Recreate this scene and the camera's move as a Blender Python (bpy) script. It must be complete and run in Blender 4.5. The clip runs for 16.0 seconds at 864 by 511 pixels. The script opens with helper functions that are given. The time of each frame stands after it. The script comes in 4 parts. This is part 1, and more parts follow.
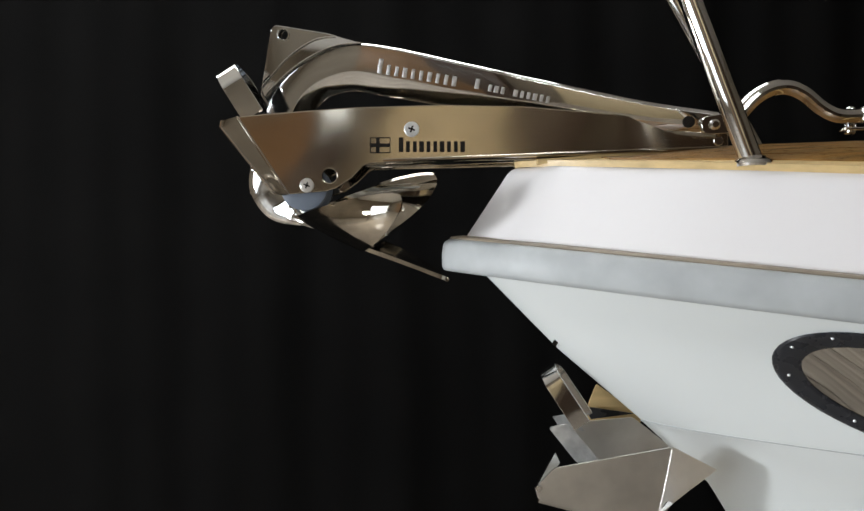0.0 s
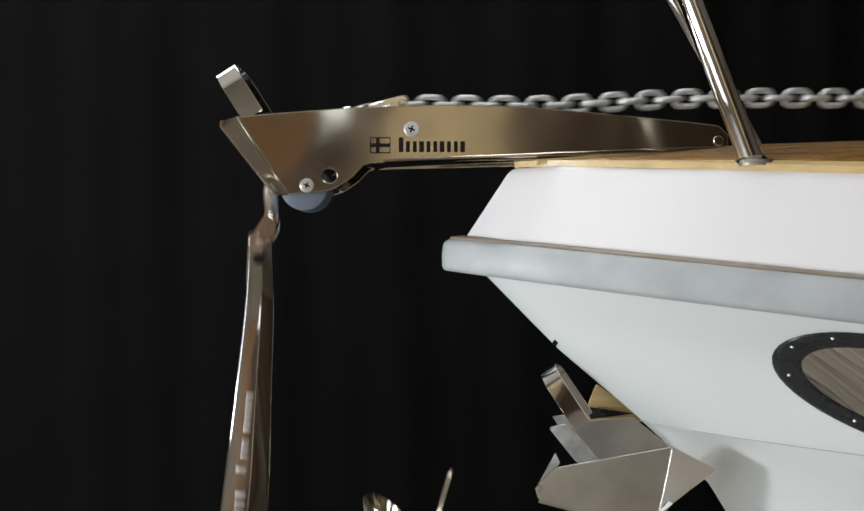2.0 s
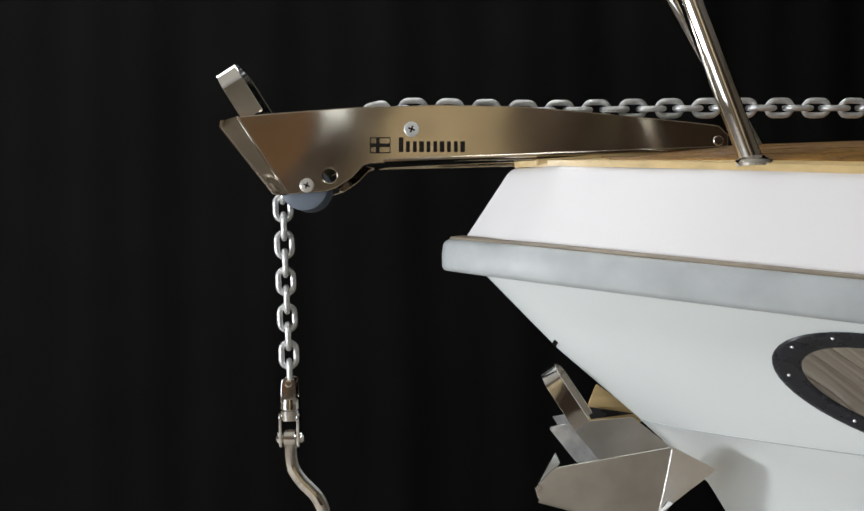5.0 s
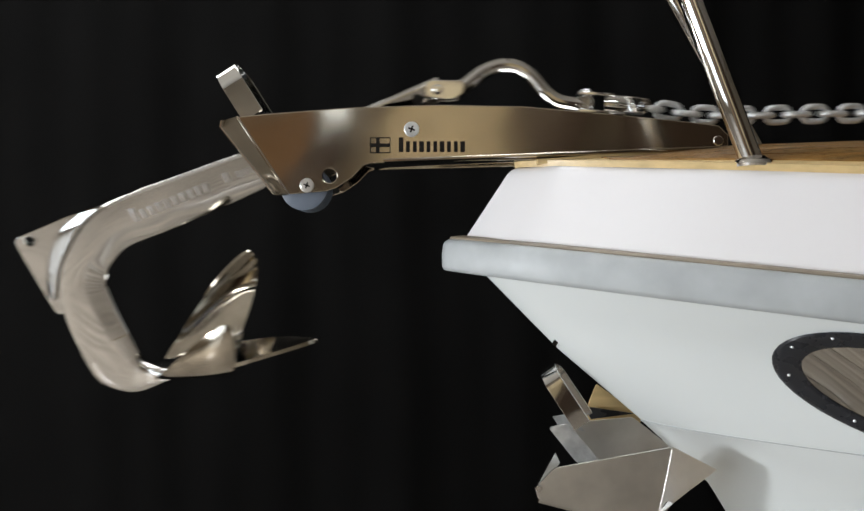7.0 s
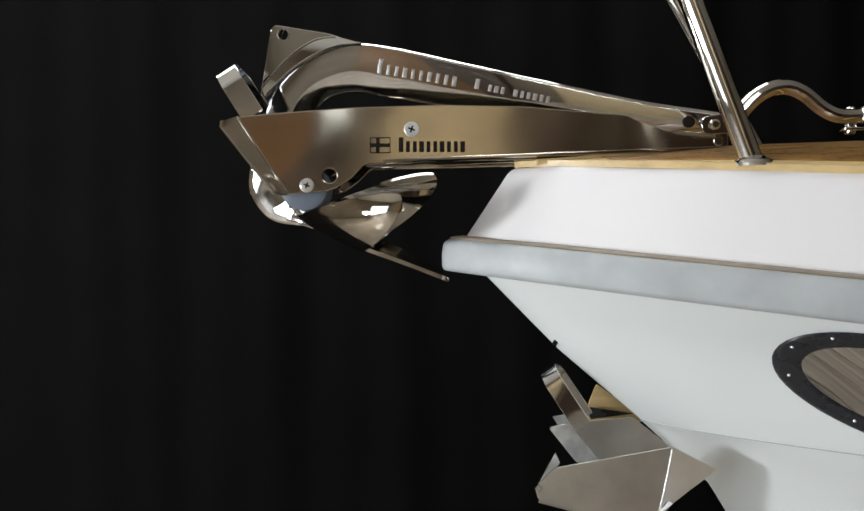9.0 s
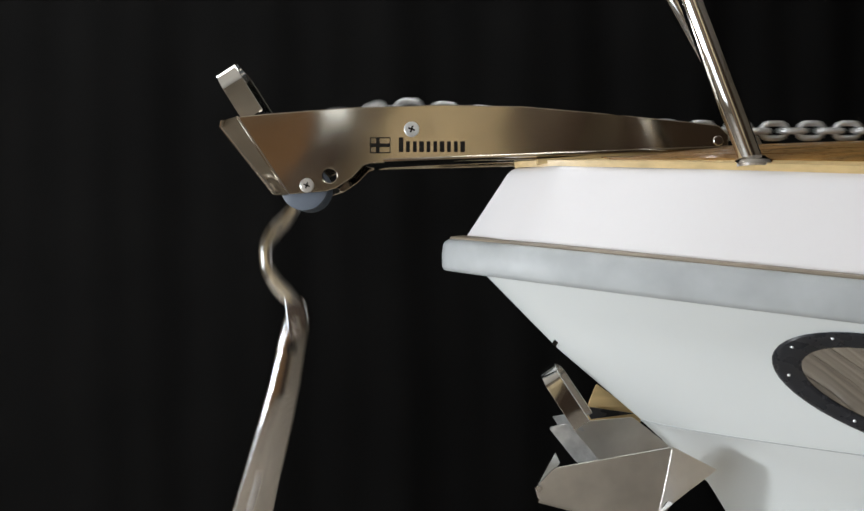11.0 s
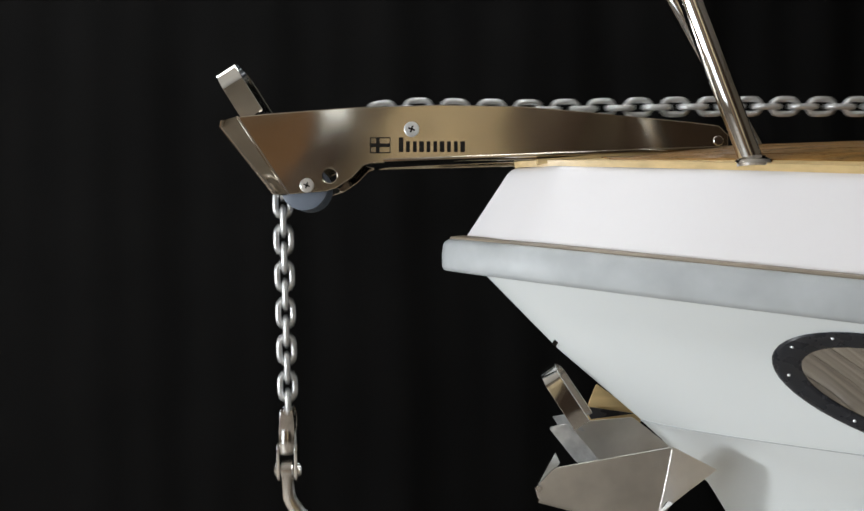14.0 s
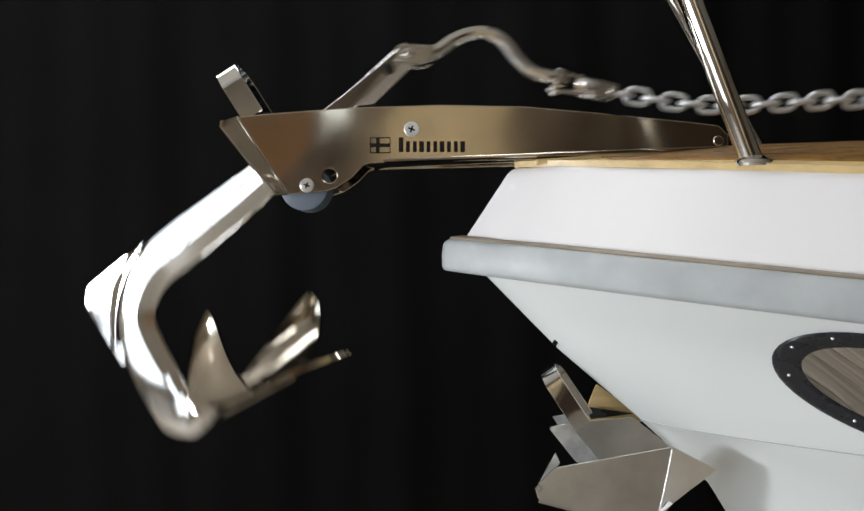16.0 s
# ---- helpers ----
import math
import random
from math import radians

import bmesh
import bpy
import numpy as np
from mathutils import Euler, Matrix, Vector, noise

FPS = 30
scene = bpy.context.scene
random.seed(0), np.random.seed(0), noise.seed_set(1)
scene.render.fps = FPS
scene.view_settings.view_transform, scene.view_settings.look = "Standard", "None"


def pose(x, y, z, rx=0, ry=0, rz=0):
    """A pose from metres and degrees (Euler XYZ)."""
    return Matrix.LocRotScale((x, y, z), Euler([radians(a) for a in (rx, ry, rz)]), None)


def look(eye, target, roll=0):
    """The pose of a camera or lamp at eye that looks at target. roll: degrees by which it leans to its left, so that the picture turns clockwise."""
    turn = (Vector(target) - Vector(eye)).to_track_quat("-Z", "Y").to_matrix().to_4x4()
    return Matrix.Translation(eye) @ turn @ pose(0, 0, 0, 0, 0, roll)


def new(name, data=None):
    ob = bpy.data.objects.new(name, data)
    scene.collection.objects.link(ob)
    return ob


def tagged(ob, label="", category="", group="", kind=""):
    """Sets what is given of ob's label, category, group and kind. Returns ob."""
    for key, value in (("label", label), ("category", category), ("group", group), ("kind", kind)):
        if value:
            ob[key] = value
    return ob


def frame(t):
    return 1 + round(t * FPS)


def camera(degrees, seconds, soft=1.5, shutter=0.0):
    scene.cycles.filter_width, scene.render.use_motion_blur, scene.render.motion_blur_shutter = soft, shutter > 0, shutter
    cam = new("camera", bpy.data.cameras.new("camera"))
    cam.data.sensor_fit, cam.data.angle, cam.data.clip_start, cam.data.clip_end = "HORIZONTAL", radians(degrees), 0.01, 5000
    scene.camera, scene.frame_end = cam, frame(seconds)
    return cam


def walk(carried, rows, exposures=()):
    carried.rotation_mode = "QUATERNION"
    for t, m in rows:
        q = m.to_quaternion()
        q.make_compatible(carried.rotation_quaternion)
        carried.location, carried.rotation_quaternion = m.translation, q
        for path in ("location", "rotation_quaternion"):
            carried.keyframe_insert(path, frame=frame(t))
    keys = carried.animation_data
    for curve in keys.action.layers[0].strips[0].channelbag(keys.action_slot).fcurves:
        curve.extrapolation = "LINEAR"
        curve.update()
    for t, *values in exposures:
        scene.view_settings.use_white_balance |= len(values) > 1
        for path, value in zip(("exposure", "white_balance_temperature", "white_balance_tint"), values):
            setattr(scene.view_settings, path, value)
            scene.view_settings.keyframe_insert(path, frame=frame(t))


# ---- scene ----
# Bow of a small white motorboat in a dim hall: an anchor drops from the bow roller and is hauled in again.
cam = camera(62, 16.0, soft=1.5, shutter=0.55)
EYE = (0, -0.946, 1.0)
walk(cam, [(0.0, look(EYE, (0, 0, 1.0))), (16.0, look(EYE, (0, 0, 1.0)))], exposures=[(0.0, 0.0), (16.0, 0.0)])

# ---- world and light ----
world = bpy.data.worlds.new("hall_air")
world.use_nodes = True
world.node_tree.nodes["Background"].inputs[0].default_value = (0.9, 0.85, 0.8, 1)
world.node_tree.nodes["Background"].inputs[1].default_value = 0.01
scene.world = world


def lamp(name, kind, m, power, colour, size=0.1, size_y=None):
    data = bpy.data.lights.new(name, kind)
    data.energy, data.color = power, colour
    if kind == "AREA":
        data.size = size
        if size_y:
            data.shape, data.size_y = "RECTANGLE", size_y
    elif kind == "SPOT":
        data.spot_size, data.spot_blend, data.shadow_soft_size = radians(75), 0.6, size
    else:
        data.shadow_soft_size = size
    ob = new(name, data)
    ob.matrix_world = m
    return ob


WORK_LAMP = (-1.6, -0.72, 0.89)
lamp("work_lamp_light", "POINT", pose(*WORK_LAMP), 89, (0.94, 0.965, 1.0), 0.12)
WINDOW = (-2.75, 1.05, 2.3, 1.9)  # middle along y, middle height, width, height of the opening in the west wall
lamp("window_light", "AREA", look((-3.06, WINDOW[0], WINDOW[1]), (0, WINDOW[0], WINDOW[1])), 62, (0.82, 0.91, 1.0), WINDOW[2], WINDOW[3])
CEILING_Z = 2.9
for lx, ly, power in ((-2.1, 0.4, 3), (-0.2, 0.4, 3), (0.3, -3.2, 20)):
    lamp("ceiling_light_glow", "AREA", pose(lx, ly, CEILING_Z - 0.075), power, (0.97, 0.98, 1.0), 1.2, 0.3)

# ---- materials ----


def material(name, base, rough=0.5, metal=0.0, vary=0.15, scale=8.0, bump=0.05, fine=60.0, spec=0.5, coat=0.0, stretch=(1, 1, 1), rough_vary=0.1, tint=None, wave=0.0):
    mat = bpy.data.materials.new(name)
    mat.use_nodes = True
    nt = mat.node_tree
    b = nt.nodes["Principled BSDF"]
    coord = nt.nodes.new("ShaderNodeTexCoord")
    mapping = nt.nodes.new("ShaderNodeMapping")
    mapping.inputs["Scale"].default_value = stretch
    nt.links.new(coord.outputs["Object"], mapping.inputs["Vector"])
    big, small = nt.nodes.new("ShaderNodeTexNoise"), nt.nodes.new("ShaderNodeTexNoise")
    big.inputs["Scale"].default_value, small.inputs["Scale"].default_value = scale, fine
    big.inputs["Detail"].default_value, small.inputs["Detail"].default_value = 4, 0 if metal > 0.8 else 3
    for n in (big, small):
        nt.links.new(mapping.outputs["Vector"], n.inputs["Vector"])
    ramp = nt.nodes.new("ShaderNodeValToRGB")
    dark = tint or [c * (1 - vary) for c in base]
    ramp.color_ramp.elements[0].color = (*dark, 1)
    ramp.color_ramp.elements[1].color = (*[min(1, c * (1 + vary * 0.4)) for c in base], 1)
    ramp.color_ramp.elements[0].position, ramp.color_ramp.elements[1].position = 0.3, 0.7
    nt.links.new(big.outputs["Fac"], ramp.inputs["Fac"])
    nt.links.new(ramp.outputs["Color"], b.inputs["Base Color"])
    spread = nt.nodes.new("ShaderNodeMapRange")
    spread.inputs["To Min"].default_value = max(0.02, rough - rough_vary)
    spread.inputs["To Max"].default_value = min(1, rough + rough_vary)
    spread.inputs["From Min"].default_value, spread.inputs["From Max"].default_value = 0.3, 0.7
    nt.links.new(small.outputs["Fac"], spread.inputs["Value"])
    nt.links.new(spread.outputs["Result"], b.inputs["Roughness"])
    b.inputs["Metallic"].default_value = metal
    b.inputs["Specular IOR Level"].default_value = spec
    b.inputs["Coat Weight"].default_value = coat
    b.inputs["Coat Roughness"].default_value = 0.05
    if wave:
        # gentle unevenness of rolled or polished sheet: the normal leans by a smooth noise
        centre, lean, unit = (nt.nodes.new("ShaderNodeVectorMath") for _ in range(3))
        centre.operation, lean.operation, unit.operation = "SUBTRACT", "MULTIPLY_ADD", "NORMALIZE"
        centre.inputs[1].default_value = (0.5, 0.5, 0.5)
        lean.inputs[1].default_value = (wave, wave, wave)
        nt.links.new(small.outputs["Color"], centre.inputs[0])
        nt.links.new(centre.outputs["Vector"], lean.inputs[0])
        nt.links.new(nt.nodes.new("ShaderNodeNewGeometry").outputs["Normal"], lean.inputs[2])
        nt.links.new(lean.outputs["Vector"], unit.inputs[0])
        nt.links.new(unit.outputs["Vector"], b.inputs["Normal"])
        return mat
    bm_node = nt.nodes.new("ShaderNodeBump")
    bm_node.inputs["Strength"].default_value, bm_node.inputs["Distance"].default_value = bump, 0.002
    nt.links.new(small.outputs["Fac"], bm_node.inputs["Height"])
    nt.links.new(bm_node.outputs["Normal"], b.inputs["Normal"])
    return mat


STEEL = material("polished_stainless", (0.67, 0.66, 0.64), 0.055, 1.0, 0.06, 14, fine=16, rough_vary=0.02, wave=0.045)
SATIN = material("satin_stainless", (0.53, 0.47, 0.385), 0.11, 1.0, 0.16, 12, fine=14, rough_vary=0.03, wave=0.055)
# brownish steel; its dark mottling is put in for wavy reflections on the flukes
MOTTLED = material("mottled_stainless", (0.54, 0.49, 0.41), 0.09, 1.0, 0.35, 18, fine=20, rough_vary=0.04, wave=0.16)
BRUSHED = material("brushed_stainless", (0.78, 0.765, 0.73), 0.37, 1.0, 0.2, 16, 0.0, 30, rough_vary=0.0)
TAUPE = material("brownish_rail_cap", (0.3, 0.25, 0.19), 0.5, 0, 0.35, 18, 0.1, 120)
FROSTED = material("frosted_stainless", (0.6, 0.59, 0.58), 0.4, 1.0, 0.1, 30, 0.05, 200)
BRIGHT = material("mirror_stainless", (0.74, 0.73, 0.71), 0.06, 1.0, 0.05, 18, fine=30, rough_vary=0.02, wave=0.04)
ZINC = material("galvanised_steel", (0.72, 0.73, 0.73), 0.38, 0.7, 0.25, 60, 0.15, 300)
GEL_UPPER = material("white_gelcoat_deck", (0.8, 0.79, 0.8), 0.5, 0, 0.02, 2.2, 0.0, 9, spec=0.3, coat=0.5, rough_vary=0.02)
GEL_HULL = material("white_gelcoat_hull", (0.75, 0.79, 0.79), 0.5, 0, 0.02, 2.2, 0.0, 9, spec=0.3, coat=0.6, rough_vary=0.02)
RUBBER = material("grey_rubber", (0.42, 0.445, 0.455), 0.5, 0, 0.16, 16, 0.08, 90)
TEAK = material("varnished_teak", (0.27, 0.14, 0.038), 0.34, 0, 0.5, 9, 0.08, 60, coat=0.25, stretch=(0.6, 9, 9))
CREAM = material("cream_timber", (0.66, 0.49, 0.24), 0.4, 0, 0.2, 14, 0.05, 90, stretch=(0.6, 6, 6))
NYLON = material("blue_grey_nylon", (0.12, 0.145, 0.185), 0.5, 0, 0.15, 20, 0.05, 140)
BLACK = material("black_plastic", (0.018, 0.02, 0.025), 0.28, 0, 0.15, 6, 0.004, 60, rough_vary=0.04)
# dark engraving and chip, also the shade of recesses put in as colour
DARK_MARKS = material("dark_marks_and_recess_shade", (0.012, 0.01, 0.008), 0.85, 0, 0.2, 60, 0.05, 200, spec=0.15)
CLOTH = material("black_cloth", (0.0023, 0.0022, 0.0021), 0.95, 0, 0.3, 5, 0.4, 500, spec=0.1)
PLASTER = material("warm_plaster", (0.25, 0.205, 0.15), 0.9, 0, 0.15, 2, 0.1, 60)
FLOOR = material("hall_floor_boards", (0.42, 0.37, 0.31), 0.22, 0, 0.5, 5, 0.05, 40, stretch=(0.5, 5, 5), rough_vary=0.06)
CEILING = material("ceiling_paint", (0.6, 0.56, 0.5), 0.9, 0, 0.05, 2, 0.05, 40)
GLASSY = material("tinted_porthole_glass", (0.62, 0.6, 0.57), 0.035, 1.0, 0.12, 6, fine=12, rough_vary=0.01, wave=0.05)


def glow(name, colour, strength):
    mat = bpy.data.materials.new(name)
    mat.use_nodes = True
    b = mat.node_tree.nodes["Principled BSDF"]
    b.inputs["Base Color"].default_value = (*colour, 1)
    b.inputs["Emission Color"].default_value = (*colour, 1)
    b.inputs["Emission Strength"].default_value = strength
    return mat


PALE_PLY = material("pale_plywood", (0.66, 0.53, 0.32), 0.6, 0, 0.15, 5, 0.05, 60, stretch=(5, 5, 0.6))
DARK_WOOD = material("dark_brown_wood", (0.06, 0.035, 0.02), 0.4, 0, 0.3, 6, 0.05, 60, stretch=(6, 6, 0.6))
DOOR_WOOD = material("brown_pine", (0.26, 0.14, 0.06), 0.45, 0, 0.25, 6, 0.05, 60, stretch=(6, 6, 0.6))
LAMP_GLOW = glow("lamp_diffuser", (0.95, 0.98, 1.0), 5.5)
DIM_GLOW = glow("dim_mirrored_glow", (0.85, 0.93, 1.0), 1.2)

# ---- mesh helpers ----


def finish(bm, material_, smooth=True, angle=35):
    bmesh.ops.recalc_face_normals(bm, faces=bm.faces)
    mesh = bpy.data.meshes.new("mesh")
    for f in bm.faces:
        f.smooth = smooth
    if smooth:
        for e in bm.edges:
            if len(e.link_faces) == 2 and e.calc_face_angle() > radians(angle):
                e.smooth = False
    bm.to_mesh(mesh)
    bm.free()
    mesh.materials.append(material_)
    return mesh


def part(name, bm, material_, parent=None, label="", smooth=True, angle=22):
    """One mesh object, under a thing or a part."""
    ob = new(name, finish(bm, material_, smooth, angle))
    if parent:
        ob.parent = parent
    if label:
        tagged(ob, label)
    return ob


def thing(name, label, category, m=None, group="", kind=""):
    ob = new(name)
    ob.empty_display_size = 0.05
    if m:
        ob.matrix_world = m
    return tagged(ob, label, category, group, kind)


def bevel(bm, width, segments=2, limit=40):
    sharp = [e for e in bm.edges if len(e.link_faces) == 2 and e.calc_face_angle() > radians(limit)]
    bmesh.ops.bevel(bm, geom=sharp, offset=width, segments=segments, affect="EDGES", profile=0.6, clamp_overlap=True)
    return bm


def box(size, at=(0, 0, 0), turn=None, round_=0.0):
    bm = bmesh.new()
    bmesh.ops.create_cube(bm, size=1)
    bmesh.ops.scale(bm, vec=size, verts=bm.verts)
    if round_:
        bevel(bm, round_)
    if turn:
        bmesh.ops.transform(bm, matrix=turn, verts=bm.verts)
    bmesh.ops.translate(bm, vec=at, verts=bm.verts)
    return bm


def plate(outline, y0, y1, round_=0.0012, holes=()):
    """A flat plate in the x-z plane between y0 and y1. Holes: (x, z, radius)."""
    bm = bmesh.new()
    loops = [[bm.verts.new((x, y0, z)) for x, z in outline]]
    for hx, hz, r in holes:
        loops.append([bm.verts.new((hx + r * math.cos(a * math.tau / 20), y0, hz + r * math.sin(a * math.tau / 20))) for a in range(20)])
    edges = [bm.edges.new((lp[i], lp[(i + 1) % len(lp)])) for lp in loops for i in range(len(lp))]
    if holes:
        bmesh.ops.triangle_fill(bm, use_beauty=True, use_dissolve=False, edges=edges)
        bmesh.ops.dissolve_limit(bm, angle_limit=0.01, verts=bm.verts, edges=bm.edges)
    else:
        bm.faces.new(loops[0])
    made = bmesh.ops.extrude_face_region(bm, geom=list(bm.faces))
    bmesh.ops.translate(bm, vec=(0, y1 - y0, 0), verts=[v for v in made["geom"] if isinstance(v, bmesh.types.BMVert)])
    bmesh.ops.recalc_face_normals(bm, faces=bm.faces)
    if round_:
        rim = [e for e in bm.edges if len(e.link_faces) == 2 and e.calc_face_angle() > radians(60)]
        bmesh.ops.bevel(bm, geom=rim, offset=round_, segments=2, affect="EDGES", profile=0.6, clamp_overlap=True)
    return bm


def rounded(points, radius, steps=5):
    """The outline with its corners rounded."""
    out, n = [], len(points)
    for i in range(n):
        a, b, c = (Vector(points[(i + k) % n]) for k in (-1, 0, 1))
        r = min(radius, 0.45 * (a - b).length, 0.45 * (c - b).length)
        p, q = b + (a - b).normalized() * r, b + (c - b).normalized() * r
        for s in range(steps + 1):
            t = s / steps
            out.append(tuple(p * (1 - t) ** 2 + b * 2 * t * (1 - t) + q * t * t))
    return out


def smooth_line(points, steps=8):
    """A Catmull-Rom line through the points."""
    pts = [Vector(p) for p in points]
    pts = [pts[0] * 2 - pts[1]] + pts + [pts[-1] * 2 - pts[-2]]
    out = []
    for i in range(1, len(pts) - 2):
        a, b, c, d = pts[i - 1:i + 3]
        for s in range(steps):
            t = s / steps
            out.append(0.5 * (2 * b + (c - a) * t + (2 * a - 5 * b + 4 * c - d) * t * t + (3 * b - a - 3 * c + d) * t ** 3))
    return out + [pts[-2]]


def sweep(line, section, up=(0, 1, 0), closed=False, caps=True):
    """A surface along a line. section(k) gives the (side, up) offsets at the share k of the line."""
    bm, rings, n = bmesh.new(), [], len(line)
    up = Vector(up)
    for i, p in enumerate(line):
        p = Vector(p)
        a, b = (line[i - 1], line[(i + 1) % n]) if closed else (line[max(0, i - 1)], line[min(n - 1, i + 1)])
        t = (Vector(b) - Vector(a)).normalized()
        side = t.cross(up).normalized()
        top = side.cross(t)
        rings.append([bm.verts.new(p + side * s + top * w) for s, w in section(i / (n - 1))])
    m = len(rings[0])
    for i in range(n if closed else n - 1):
        for j in range(m):
            bm.faces.new((rings[i][j], rings[(i + 1) % n][j], rings[(i + 1) % n][(j + 1) % m], rings[i][(j + 1) % m]))
    if caps and not closed:
        bm.faces.new(rings[0])
        bm.faces.new(rings[-1])
    return bm


def circle(r, n=14, flat=1.0):
    return [(r * math.cos(a * math.tau / n), flat * r * math.sin(a * math.tau / n)) for a in range(n)]


def tube(line, r, n=14, up=(0, 1, 0), closed=False):
    return sweep(line, lambda k: circle(r, n), up, closed)


def rod(p, q, r, n=16):
    d = Vector(q) - Vector(p)
    up = (0, 0, 1) if abs(d.normalized().y) > 0.9 else (0, 1, 0)
    return tube([Vector(p), Vector(q)], r, n, up)


def turned(profile, n=24):
    """A body turned about the y axis. profile: (y, radius)."""
    bm = bmesh.new()
    rings = [[bm.verts.new((r * math.cos(a * math.tau / n), y, r * math.sin(a * math.tau / n))) for a in range(n)] for y, r in profile]
    for a, b in zip(rings, rings[1:]):
        for j in range(n):
            bm.faces.new((a[j], a[(j + 1) % n], b[(j + 1) % n], b[j]))
    bm.faces.new(rings[0])
    bm.faces.new(rings[-1])
    return bm


def sheet(rows, thick=0.0):
    """A grid of points as a surface, thickened along its normals."""
    bm = bmesh.new()
    grid = [[bm.verts.new(p) for p in row] for row in rows]
    for a, b in zip(grid, grid[1:]):
        for j in range(len(a) - 1):
            bm.faces.new((a[j], a[j + 1], b[j + 1], b[j]))
    if thick:
        bm.normal_update()
        bmesh.ops.solidify(bm, geom=list(bm.faces), thickness=thick)
    return bm


def moved(bm, m):
    bmesh.ops.transform(bm, matrix=m, verts=bm.verts)
    return bm


# ---- the hall ----


def hall():
    x0, x1, y0, y1 = -3.0, 3.6, -4.6, 1.6
    fl = part("floor", box((x1 - x0, y1 - y0, 0.1), ((x0 + x1) / 2, (y0 + y1) / 2, -0.05)), FLOOR)
    tagged(fl, "worn brown hall floor of wide boards", "floor", kind="structure")
    board = finish(box((x1 - x0 - 0.01, 0.142, 0.012), round_=0.002), FLOOR)
    for i in range(42):
        ob = new("board", board)
        ob.parent = fl
        ob.matrix_world = pose((x0 + x1) / 2, y0 + 0.08 + i * 0.1465, 0.006)
    ce = part("ceiling", box((x1 - x0, y1 - y0, 0.1), ((x0 + x1) / 2, (y0 + y1) / 2, CEILING_Z + 0.05)), CEILING)
    tagged(ce, "pale painted hall ceiling", "ceiling", kind="structure")
    for name, size, at in (("wall_south", (x1 - x0, 0.15, CEILING_Z), ((x0 + x1) / 2, y0 - 0.075, CEILING_Z / 2)),
                           ("wall_north", (x1 - x0, 0.15, CEILING_Z), ((x0 + x1) / 2, y1 + 0.075, CEILING_Z / 2)),
                           ("wall_east", (0.15, y1 - y0, CEILING_Z), (x1 + 0.075, (y0 + y1) / 2, CEILING_Z / 2))):
        tagged(part(name, box(size, at), PLASTER), "warm beige plaster wall of the hall", "wall", kind="structure")
    my, mz, w, h = WINDOW
    west = thing("wall_west", "warm beige plaster wall of the hall with a wide window", "wall", kind="structure")
    for a, b, low, high in ((y0, my - w / 2, 0, CEILING_Z), (my + w / 2, y1, 0, CEILING_Z), (my - w / 2, my + w / 2, 0, mz - h / 2), (my - w / 2, my + w / 2, mz + h / 2, CEILING_Z)):
        part("wall_face", box((0.15, b - a, high - low), (x0 - 0.075, (a + b) / 2, (low + high) / 2)), PLASTER, west)
    win = thing("window_1", "wide window with white frame bars in the hall wall", "window", kind="structure")
    for k in (-1, 1):
        part("window_frame", box((0.05, 0.05, h), (x0 - 0.03, my + k * (w / 2 - 0.026), mz), round_=0.004), CEILING, win)
        part("window_frame", box((0.05, w - 0.105, 0.05), (x0 - 0.03, my, mz + k * (h / 2 - 0.026)), round_=0.004), CEILING, win)
    part("mullion", box((0.04, 0.04, h - 0.105), (x0 - 0.03, my, mz), round_=0.004), CEILING, win)


# Added out of view, a dark mass for the cheek plates to mirror.
def cupboard(x, wide, tall):
    ob = thing("cupboard", "added dark brown cupboard out of view, for reflections in the cheek plates", "cupboard", pose(x, -4.36, 0), group="cupboards")
    part("carcass", box((wide, 0.4, tall), (0, 0, tall / 2 + 0.003), round_=0.01), DARK_WOOD, ob)
    for k in (-1, 1):
        door = part("door", box((wide / 2 - 0.02, 0.02, tall - 0.12), (k * (wide / 4 - 0.004), 0.212, tall / 2), round_=0.004), DARK_WOOD, ob)
        part("handle", rod((k * 0.04, 0.235, 1.1), (k * 0.04, 0.235, 1.25), 0.006), STEEL, door)


# All added behind the eye to give the polished steel something to mirror.
def mirrored_furniture():
    for x, wide, tall in ((0.84, 0.36, 2.3), (1.95, 1.1, 2.35), (-0.85, 0.36, 1.82)):
        cupboard(x, wide, tall)
    ob = part("added_plywood_panel", moved(box((0.92, 0.018, 2.3), round_=0.003), pose(0.15, -4.52, 1.152, -1.5, 0, 0)), PALE_PLY)
    tagged(ob, "added pale plywood panel out of view, for a pale reflection", "wood panel")
    # glowing panel added unseen, so that the cheek mirrors a pale patch
    ob = thing("added_wall_lamp", "added glowing wall panel out of view, for a pale reflected patch", "wall lamp", pose(-0.82, -4.6, 2.05))
    part("housing", box((0.34, 0.06, 0.3), (0, 0.03, 0), round_=0.01), CEILING, ob)
    part("diffuser", box((0.28, 0.02, 0.24), (0, 0.068, 0), round_=0.006), DIM_GLOW, ob)
    ob = part("added_door_1", box((0.8, 0.05, 2.05), (-1.45, -4.572, 1.025), round_=0.006), DOOR_WOOD)
    tagged(ob, "added brown pine door out of view, for a brown reflection", "door", kind="structure")


